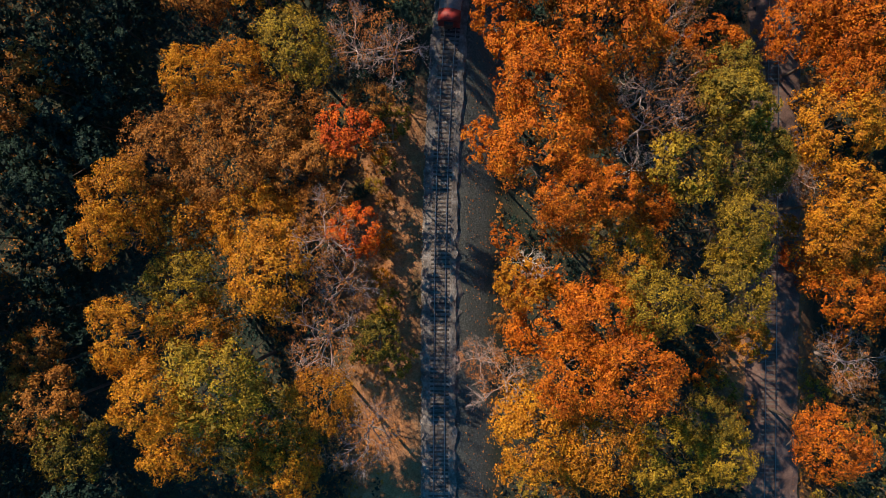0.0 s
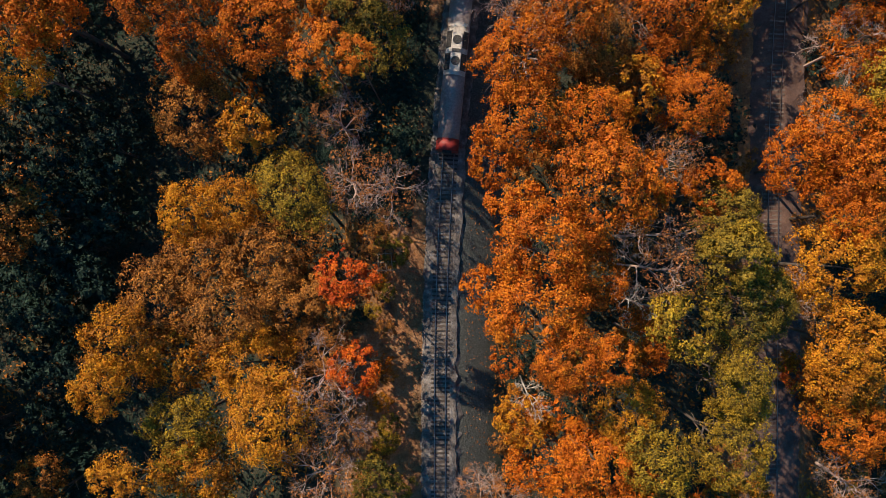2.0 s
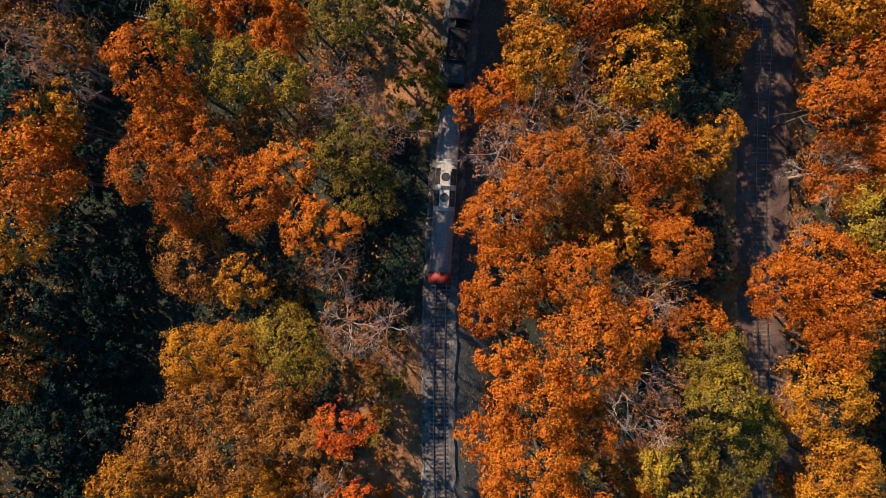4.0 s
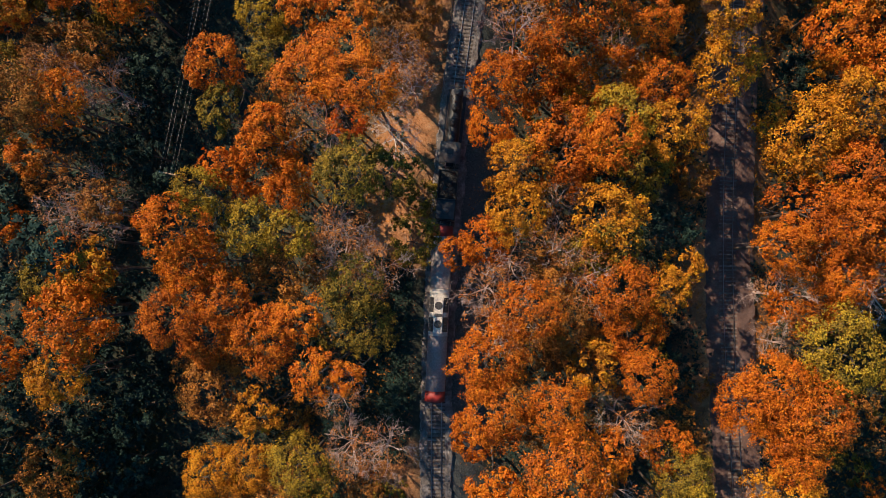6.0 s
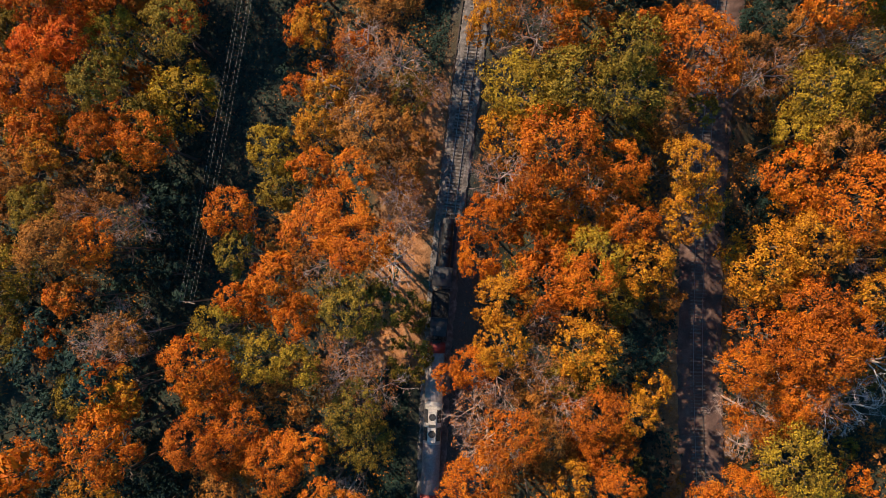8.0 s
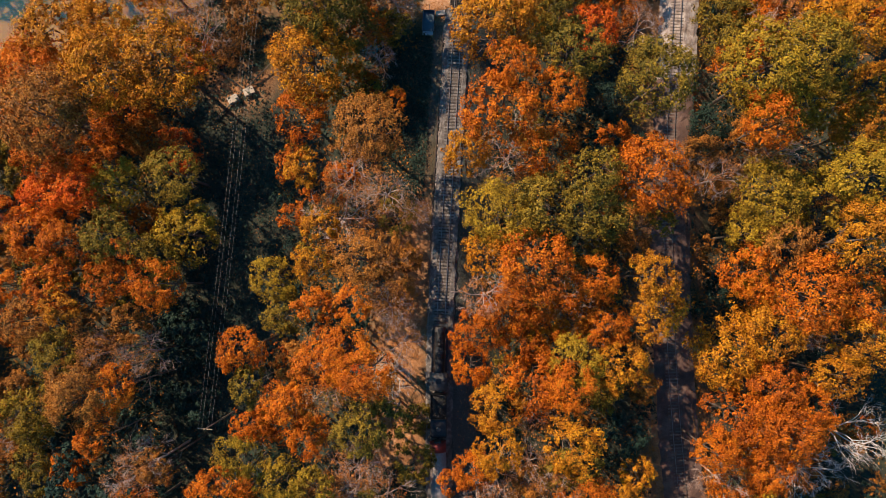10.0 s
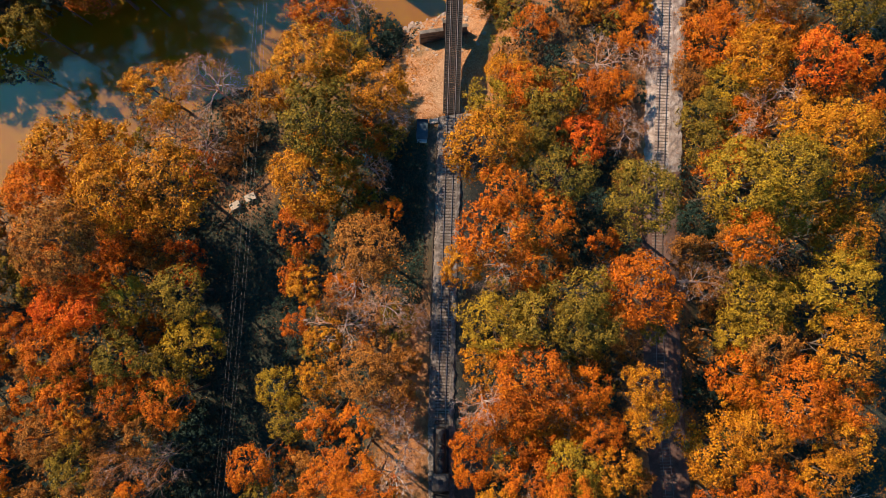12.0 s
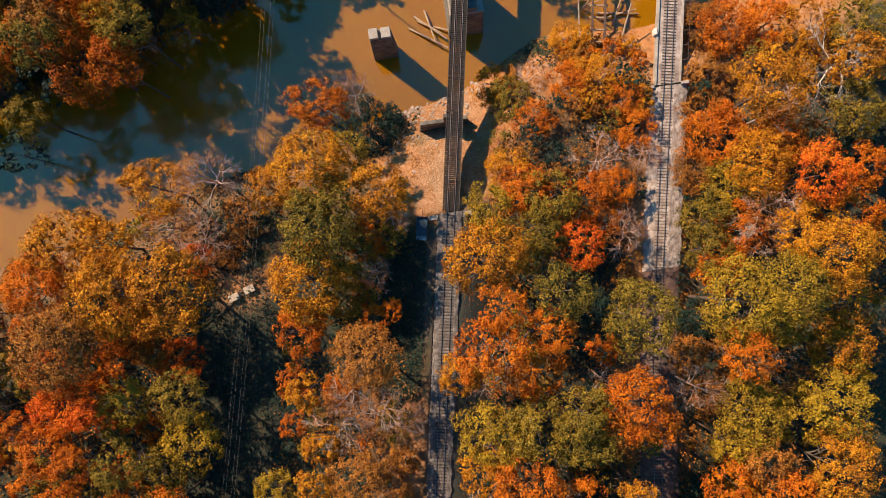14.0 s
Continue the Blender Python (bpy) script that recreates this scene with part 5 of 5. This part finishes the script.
tree("y", 89.2, 158.4, 4.0, 6.4)
tree("g", 97.4, 157.5, 6.0, 6.3)
tree("b", 72.2, 154.3, -6.0, 5.8)
tree("b", 68.9, 146.1, -4.0, 5.1)
tree("b", 64.9, 135.1, -4.0, 5.1)
tree("o", 78.5, 137.5, 8.0, 6.2)
tree("b", 84.4, 136.0, 6.0, 5.2)
tree("d", 96.2, 135.0, 2.0, 4.9)
tree("o", 92.6, 130.2, 8.0, 5.2)
tree("g", 74.8, 129.5, 2.0, 6.0)
tree("g", 62.9, 119.1, 6.0, 5.2)
tree("o", 64.3, 114.7, 6.0, 5.2)
tree("o", 87.9, 121.4, 10.0, 6.1)
tree("o", 70.6, 122.3, 4.0, 5.3)
tree("g", 92.2, 141.2, 10.0, 6.1)

tree("l", 80.5, 96.6, 12.0, 6.0)
tree("y", 83.7, 105.6, 12.0, 5.5)
tree("l", 77.4, 104.0, 10.0, 5.0)
tree("l", 70.1, 88.7, 14.0, 6.5)
tree("k", 67.7, 102.4, 8.0, 4.5)


# saplings and bushes where the crowns leave gaps
for i in range(24):
    for j in range(46):
        x, y = -44 + 5.4 * i + rng.normal(0, 1.1), -46 + 4.6 * j + rng.normal(0, 1.0)
        d = x - rail_x(y)
        if -11 < d < 8.5 or abs(x - track_x(y)) < 5.5 or y > bank_y(x) - 14 or x < -30 + 0.16 * (y - 60) * (y > 60):
            continue
        if min(math.hypot(x - a, y - b) - 0.56 * c for a, b, c in PLACES) < 0.6:
            continue
        tree("bgdbdo"[int(rng.integers(0, 6))], x, y, height(x, y) + rng.uniform(3, 6.5), rng.uniform(2.2, 3.2), True)
# mixed smaller trees in the wood beyond the power line
for i in range(9):
    for j in range(20):
        x, y = -84 + 4.7 * i + rng.normal(0, 1.0), 56 + 4.6 * j + rng.normal(0, 1.0)
        if clearing(x, y) or y > bank_y(x) - 6 or min(math.hypot(x - a, y - b) - 0.6 * c for a, b, c in PLACES) < 0.9:
            continue
        tree("obgkodbgyo"[int(rng.integers(0, 10))], x, y, height(x, y) + rng.uniform(9, 16), rng.uniform(2.6, 3.8))
# low bushes along the verge beside the line
for i in range(14):
    y = -16 + 2.7 * i
    tree("oblgyb"[i % 6], rail_x(y) - 8.0 + rng.normal(0, 1.3), y + rng.normal(0, 0.8), 1.6 + rng.uniform(0, 0.8), 1.6)
# scrub on the slope between the two bridges
for i in range(34):
    x, y = rng.uniform(43, 58.5), rng.uniform(149, 166)
    if abs(x - track_x(y)) > 4.6 and y < bank_y(x) - 2:
        tree("oybkoy"[i % 6], x, y, height(x, y) + rng.uniform(1.8, 3.6), rng.uniform(1.7, 2.6))
# evergreen growth in the hollow behind the power line clearing, coloured dark as shade
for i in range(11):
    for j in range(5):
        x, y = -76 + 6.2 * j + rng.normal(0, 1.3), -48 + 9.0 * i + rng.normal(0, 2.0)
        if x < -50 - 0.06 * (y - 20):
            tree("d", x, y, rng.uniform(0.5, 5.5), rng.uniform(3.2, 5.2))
# tall wood on the far bank of the river
for i in range(36):
    for j in range(4):
        x = -96 + 5.4 * i + rng.normal(0, 1.5)
        if j > 2 and x > -34:
            continue
        if -2 < x < 24 and j == 0:
            continue
        y = bank_y(x) + RIVER + 2 + 8 * j + rng.normal(0, 1.6)
        if abs(x - rail_x(y)) > 7 and abs(x - track_x(y)) > 7 and x < 100:
            low = -27 < x < 12      # a low, open stretch of the far bank
            if j == 0 and not low:
                tree("dgbd"[int(rng.integers(0, 4))], x + 2.5, y - 2.0, rng.uniform(-7, 2), rng.uniform(3.8, 5.2))
            if x < -34:
                tree("dgyo"[int(rng.integers(0, 4))], x + 2.7, y + 4, rng.uniform(2, 7), rng.uniform(4.4, 5.6))
            tree("ooygbld"[int(rng.integers(0, 7))], x, y, rng.uniform(-8, -4) + 5 * j if low else rng.uniform(4, 10) if x < -47 else rng.uniform(12, 18), rng.uniform(3.0, 4.2) if low else rng.uniform(4.6, 6.8))


# ---- the wood farther out ----
def far_woods():
    """Trees beyond those along the line, as masses of foliage on plain trunks; one unseen tall stand is there for its
    shade.
    """
    r = np.random.default_rng(33)
    chunks, tv, tf = {}, [], []
    for i in range(2300):
        x, y = r.uniform(-190, 210), r.uniform(-150, 330)
        tall = -92 < x < -60 and -66 < y < 42      # unseen tall trees added to throw shade over the hollow
        if -92 < x < 106 and -66 < y < bank_y(x) + RIVER + 26 and not tall:
            continue
        s = y - bank_y(x)
        if -6 < s < RIVER + 5 or abs(x - rail_x(y)) < 8 or abs(x - track_x(y)) < 8:
            continue
        rr = r.uniform(4, 6.5)
        p, d = crown_points(int(r.integers(0, 10 ** 6)), 110 if not -110 < x < -60 else 220, 12, 1.4)
        z = height(x, y)
        h = r.uniform(22, 28) if tall else r.uniform(12, 20)
        v = leaf_sprays(p, d, 0.21, i) * np.array((rr, rr, rr * 0.95)) + np.array((x, y, z + h - rr * 0.8))
        chunks.setdefault("oybgl"[int(r.integers(0, 5))], []).append(v)
        tube_np(tv, tf, (x, y, z - 0.3), (x, y, z + h - rr * 0.4), 0.3, 0.12, 4)
    for c, vs in chunks.items():
        me = spray_mesh("distant_wood", np.concatenate(vs))
        me.materials[0] = LEAF[c]
        tagged(new("distant_wood", me), "distant autumn woodland, plus an unseen tall stand for shade", "wood", kind="stuff")
    tagged(mesh_object("distant_trunks", [tuple(map(float, q)) for q in tv], tf, BARK), "bare trunks below the distant woodland crowns", "wood", kind="stuff")


far_woods()


# ---- low growth and fallen leaves ----
def scatter(name, mat, n, seed, place, size, label, category, up=0.6):
    r = np.random.default_rng(seed)
    pts = []
    while len(pts) < n:
        x, y = r.uniform(-85, 100), r.uniform(-60, 185)
        if place(x, y, r):
            pts.append((x, y, height(x, y) + abs(r.normal(0, up))))
    p = np.array(pts)
    d = np.tile(np.array([[0.0, 0.0, 1.0]]), (n, 1))
    me = spray_mesh(name, leaf_sprays(p, d, size, seed))
    me.materials[0] = mat
    return tagged(new(name, me), label, category, kind="stuff")


def off_track(x, y):
    return abs(x - rail_x(y)) > 3.4 and abs(x - track_x(y)) > 3.6 and y < bank_y(x) - 1


scatter("fallen_leaves", LITTER, 60000, 5, lambda x, y, r: off_track(x, y), 0.16, "rust and tan leaves lying on the forest floor", "leaf litter", 0.03)
# dark sprays put where shade lies on the verge
scatter("shade_grass", LEAF["d"], 14000, 29, lambda x, y, r: -13 < x - rail_x(y) < -4.5 and (18 < y < 50 or 98 < y < ABUT - 4), 0.22, "low growth coloured dark to deepen the shade beside the line", "undergrowth", 0.4)
scatter("bank_leaves", LITTER, 9000, 19, lambda x, y, r: -9 < x - rail_x(y) < 13 and ABUT - 2 < y < bank_y(x) - 0.5 and noise.noise(Vector((x * 0.25, y * 0.25, 6))) > -0.05, 0.15, "orange leaves strewn over the stony bank below the bridge", "leaf litter", 0.03)
scatter("track_leaves", LITTER, 9000, 9, lambda x, y, r: abs(x - track_x(y)) < 6 and y < ABUT2 and noise.noise(Vector((x * 0.3, y * 0.3, 2))) > -0.1, 0.11, "rust leaves drifted over the second track", "leaf litter", 0.02)
scatter("undergrowth", LEAF["b"], 60000, 6, lambda x, y, r: off_track(x, y) and not clearing(x, y) and abs(x - rail_x(y)) > 7.5 and abs(x - track_x(y)) > 4.5 and noise.noise(Vector((x * 0.12, y * 0.12, 5))) > -0.25, 0.26, "low rusty undergrowth between the trees", "undergrowth", 0.7)
# green undergrowth whose near-black colour also paints the clearing's shade
scatter("green_undergrowth", LEAF["d"], 60000, 8, lambda x, y, r: off_track(x, y) and (-60 < x < -24 or noise.noise(Vector((x * 0.1, y * 0.1, 8))) > 0.15) and abs(x - rail_x(y)) > 8, 0.30, "green undergrowth with shade in its colour, mostly in the power line clearing", "undergrowth", 0.8)


# ---- power line ----
def pole(x, y, top_z, yaw):
    z = height(x, y)
    ob = thing("power_pole", pose(x, y, z - 0.3, 0, 0, yaw), "wooden power pole with a crossarm in the clearing", "utility pole")
    h = top_z - z + 0.3
    part("mast", tubed((0, 0, 0), (0, 0, h + 0.5), 0.17, 0.11, n=10), TIMBER, ob)
    part("crossarm", boxed(-1.25, 1.25, -0.07, 0.07, h - 0.1, h + 0.06, bevel=0.015), TIMBER, ob)
    for s in (-1.1, -0.5, 0.5, 1.1):
        part("insulator", tubed((s, 0, h + 0.06), (s, 0, h + 0.28), 0.05, 0.035, n=8), WHITE, ob)
    return (x, y, top_z + 0.28)


def wire(a, b, off, sag):
    """One hanging wire as a single square tube."""
    d = Vector((b[0] - a[0], b[1] - a[1], 0)).normalized()
    side = Vector((d.y, -d.x, 0))
    bm = bmesh.new()
    last = None
    for i in range(25):
        t = i / 24
        p = Vector(a) * (1 - t) + Vector(b) * t + side * off - Vector((0, 0, sag * 4 * t * (1 - t)))
        ring = [bm.verts.new(p + (side * u + Vector((0, 0, w))) * 0.006) for u, w in ((-1, -1), (1, -1), (1, 1), (-1, 1))]
        if last:
            for k in range(4):
                bm.faces.new((last[k], last[(k + 1) % 4], ring[(k + 1) % 4], ring[k]))
        last = ring
    return bm


POLES = [(-37.0, 62.9, 10.5), (-7.0, 198.0, 12.0)]
tops = [pole(x, y, z, -13) for x, y, z in POLES]
for a, b in zip(tops, tops[1:]):
    for off in (-1.1, -0.5, 0.5, 1.1):
        w = part("power_wire", wire(a, b, off, 2.5), CABLE)
        tagged(w, "thin pale power wire hung between wooden poles", "wire", "power wires")


# ---- small things ----
def log(x, y, z, dx, dy, dz, rad, label, name="fallen_log", mat=TIMBER):
    bm = bmesh.new()
    tube(bm, (0, 0, 0), (dx * 0.5, dy * 0.5 + 0.1, dz * 0.5), rad, rad * 0.85, n=8)
    tube(bm, (dx * 0.5, dy * 0.5 + 0.1, dz * 0.5), (dx, dy, dz), rad * 0.85, rad * 0.6, n=8)
    ob = part(name, bm, mat)
    ob.location = (x, y, z)
    return tagged(ob, label, "log")


zc = height(-28, 124.5)
log(-34.5, 119.5, zc + 0.5, 13.5, 10.5, 0.4, 0.16, "dark fallen pole lying across the clearing", mat=BARK)
log(-33.5, 129.5, zc + 0.5, 5.0, -4.5, 0.2, 0.18, "dark fallen pole lying across the clearing", mat=BARK)
for x, y, a in ((-30.4, 123.0, 20), (-27.2, 124.2, 15)):
    b = thing("dumped_crate", pose(x, y, height(x, y), 0, 0, a), "pale weathered crate dumped in the clearing", "crate")
    part("box_body", boxed(-1.0, 1.0, -0.65, 0.65, 0, 0.9, bevel=0.05), CRATE, b)
    part("lid", boxed(-1.06, 1.06, -0.7, 0.7, 0.9, 1.0, bevel=0.02), CRATE, b)
for x, y, dx, dy in ((13.5, 179.0, 6.5, -6.5), (14.0, 178.0, 5.0, -4.0), (12.0, 176.5, 8.0, -6.0), (16.0, 180.0, 1.5, -8.0), (17.5, 176.0, 5.0, -2.5)):
    log(x, y, WATER + 0.3, dx, dy, 1.2, 0.24, "pale driftwood trunk caught against the bridge pier", "driftwood_log")


def trestle():
    """What is left of an old timber trestle on the slope between the two bridges."""
    ob = thing("old_trestle", pose(50.5, 161.0, -15.5, 0, 0, -10), "collapsed rusty timber trestle on the river bank", "trestle")
    for s in (-1.3, 1.3):
        part("stringer", boxed(s - 0.2, s + 0.2, -1, 22, 5.6, 6.2, bevel=0.03), IRON, ob)
    for i in range(9):
        part("cross_tie", boxed(-1.9, 1.9, -0.8 + 2.6 * i, -0.5 + 2.6 * i, 5.3, 5.6), TIMBER, ob)
    for i in range(4):
        for s in (-1.5, 1.5):
            part("trestle_leg", tubed((s * 1.6, 1 + 6.5 * i, -1), (s, 1 + 6.5 * i, 5.3), 0.2, n=8), TIMBER, ob)
        part("cross_brace", tubed((-2.2, 1.25 + 6.5 * i, 0.6), (1.7, 1.25 + 6.5 * i, 4.8), 0.1, n=6), TIMBER, ob)
    return ob


trestle()
for x, y, dx, dy, dz in ((55.5, 163.0, 3.5, 9.0, 2.5), (54.0, 172.0, 8.0, 1.0, 0.5), (53.5, 173.5, 9.0, -1.5, 0.3), (48.5, 168.0, 0.6, 8.0, 1.5), (56.5, 170.5, 3.0, 6.0, 0.5)):
    log(x, y, max(height(x, y), WATER) + 0.4, dx, dy, dz, 0.24, "pale broken trestle timber lying on the bank", "broken_timber")

# rocks along the water under the bridge
rock_meshes = []
for k in range(5):
    bm = bmesh.new()
    bmesh.ops.create_icosphere(bm, subdivisions=1, radius=1.0)
    for v in bm.verts:
        v.co *= 0.75 + 0.45 * noise.noise(v.co * 1.7 + Vector((k * 7, 0, 0)))
        v.co.z *= 0.6
    me = bpy.data.meshes.new("rock")
    bm.to_mesh(me)
    bm.free()
    me.materials.append(ROCK)
    rock_meshes.append(me)
for i in range(300):
    x = rng.uniform(3, 27)
    y = bank_y(x) - abs(rng.normal(0, 6.5)) + 0.6
    s = rng.uniform(0.2, 0.75) * (1.5 if y > bank_y(x) - 2 and x < 12 else 1)
    if abs(x - 16.5) < 6 and 151 < y < 154:
        continue
    o = shared("bank_rock", rock_meshes[i % 5], None, pose(x, y, height(x, y) + 0.1 * s, rng.uniform(-20, 20), rng.uniform(-20, 20), rng.uniform(0, 360)) @ Matrix.Diagonal((s, s * rng.uniform(0.7, 1.2), s, 1)))
    tagged(o, "pale angular rock on the river bank", "rock", "rocks on the bank")

# pale edging stones along the left of the line
sv, sf = [], []
for i in range(900):
    y = -62 + 0.215 * i
    m = pose(rail_x(y) - 2.35 + rng.normal(0, 0.14), y, -0.28 + rng.normal(0, 0.04), rng.uniform(-30, 30), rng.uniform(-30, 30), rng.uniform(0, 360)) @ Matrix.Diagonal((rng.uniform(0.08, 0.24), rng.uniform(0.08, 0.2), 0.14, 1))
    b = len(sv)
    me = rock_meshes[i % 5]
    sv += [tuple(m @ q.co) for q in me.vertices]
    sf += [tuple(b + k for k in p.vertices) for p in me.polygons]
tagged(mesh_object("edging_stones", sv, sf, ROCK), "loose row of pale stones edging the railway bed", "stones", kind="stuff")


def timber_stand(x, y):
    """An open timber frame on four posts by the line."""
    z = height(x, y)
    ob = thing("timber_frame", pose(x, y, z, 0, 0, 4), "dark open timber frame on posts beside the railway", "frame")
    for a in (-1.1, 1.1):
        for b in (-1.1, 1.1):
            part("post", boxed(a - 0.09, a + 0.09, b - 0.09, b + 0.09, -0.2, 3.2, bevel=0.015), TIMBER, ob)
    for b in (-1.1, 0.0, 1.1):
        part("beam", boxed(-1.35, 1.35, b - 0.07, b + 0.07, 3.2, 3.36, bevel=0.015), TIMBER, ob)
    for a in (-0.9, 0.1, 0.9):
        part("joist", boxed(a - 0.06, a + 0.06, -1.3, 1.3, 3.365, 3.48, bevel=0.015), TIMBER, ob)
    return ob


timber_stand(-9.35, 13.3)
sp = thing("signal_post", pose(-9.6, 8.2, height(-9.6, 8.2)), "dark lineside signal post with a narrow cabinet", "signal post")
part("mast", tubed((0, 0, -0.2), (0, 0, 4.6), 0.1, 0.08, n=10), IRON, sp)
part("cabinet", boxed(-0.35, 0.35, -0.5, 0.5, 0, 1.7, bevel=0.03, m=pose(0.3, -1.0, 0)), IRON, sp)
part("signal_head", boxed(-0.22, 0.22, -0.2, 0.12, 3.7, 4.6, bevel=0.04), BLACK, sp)

tr = thing("utility_trailer", pose(9.4, 131.4, height(9.4, 131.4), 0, 0, heading(rail_x, 127)), "dark blue utility trailer parked in the shade by the track", "trailer")
part("bed", boxed(-1.05, 1.05, -1.9, 1.9, 0.6, 0.72, bevel=0.02), BLUE, tr)
for a in (-1.05, 1.05):
    part("side_board", boxed(a - 0.04, a + 0.04, -1.9, 1.9, 0.72, 1.25, bevel=0.01), BLUE, tr)
    part("wheel", tubed((a * 1.03 - 0.1, 0, 0.33), (a * 1.03 + 0.1, 0, 0.33), 0.33, n=20), BLACK, tr)
part("front_board", boxed(-1.0, 1.0, 1.82, 1.9, 0.72, 1.25, bevel=0.01), BLUE, tr)
part("tailgate", boxed(-1.0, 1.0, -2.7, -1.92, 0.55, 0.62, bevel=0.01), PALE_BLUE, tr, "pale blue lowered tailgate")
part("drawbar", boxed(-0.06, 0.06, 1.9, 3.2, 0.5, 0.6), IRON, tr)

ty = thing("worn_rubber_ring", pose(-1.9, 136.6, height(-1.9, 136.6) + 0.12, 6, 4, 0), "old whitewall tyre dumped on fallen leaves", "tyre")
tm = bmesh.new()
for i in range(24):
    a = 2 * math.pi * i / 24
    for k in range(8):
        c = 2 * math.pi * k / 8
        q = 0.52 + 0.15 * math.cos(c)
        tm.verts.new((q * math.cos(a), q * math.sin(a), 0.13 * math.sin(c)))
tm.verts.ensure_lookup_table()
for i in range(24):
    for k in range(8):
        tm.faces.new([tm.verts[w] for w in (8 * i + k, 8 * ((i + 1) % 24) + k, 8 * ((i + 1) % 24) + (k + 1) % 8, 8 * i + (k + 1) % 8)])
part("tread", tm, BLACK, ty)
rim = bmesh.new()
for i in range(24):
    for q, hh in ((0.40, 0.115), (0.52, 0.14)):
        rim.verts.new((q * math.cos(2 * math.pi * i / 24), q * math.sin(2 * math.pi * i / 24), hh))
rim.verts.ensure_lookup_table()
for i in range(24):
    j = (i + 1) % 24
    rim.faces.new([rim.verts[w] for w in (2 * i, 2 * i + 1, 2 * j + 1, 2 * j)])
part("white_wall", rim, WHITE, ty, "pale sidewall ring")

tb = bmesh.new()
bmesh.ops.create_grid(tb, x_segments=18, y_segments=14, size=1)
for v in tb.verts:
    x, y = v.co.x * 1.6, v.co.y * 1.1
    v.co = Vector((x, y, 0.75 * (1 - v.co.x ** 2) * (1 - v.co.y ** 2) + 0.22 * noise.noise(Vector((x * 2, y * 2, 4)))))
for f in tb.faces:
    f.smooth = True
tp = part("tarpaulin", tb, TEAL)
tp.matrix_basis = pose(-2.2, 128.2, height(-2.2, 128.2) + 0.1, 0, 0, 20)
tagged(tp, "crumpled turquoise tarpaulin lying under the trees", "tarpaulin")

sh = thing("shed", pose(98.8, 136.3, height(98.8, 136.3), 0, 0, 24), "small shed with a dark blue metal roof among trees", "shed")
part("wall", boxed(-2.6, 2.6, -2.0, 2.0, -0.3, 2.4), CRATE, sh)
for a in (-1, 1):
    rb = boxed(-2.9, 2.9, 0.0, 2.45, -0.05, 0.05)
    part("roof", rb, BLUE, sh).matrix_basis = pose(0, 0, 3.1, -16 * a, 0, 0) if a > 0 else pose(0, 0, 3.1, -16, 0, 180)
part("ridge_cap", boxed(-2.95, 2.95, -0.12, 0.12, 3.1, 3.2, bevel=0.02), WHITE, sh, "pale ridge cap")

# a disused rail left lying beside the line before the bridge
v, f = sweep(lambda y: rail_x(y) - 2.75, 84, 131, 3.0, [(-0.07, -0.3), (-0.05, -0.12), (0.05, -0.12), (0.07, -0.3)])
tagged(mesh_object("spare_rail", v, f, STEEL), "rusty spare rail lying beside the track", "rail")
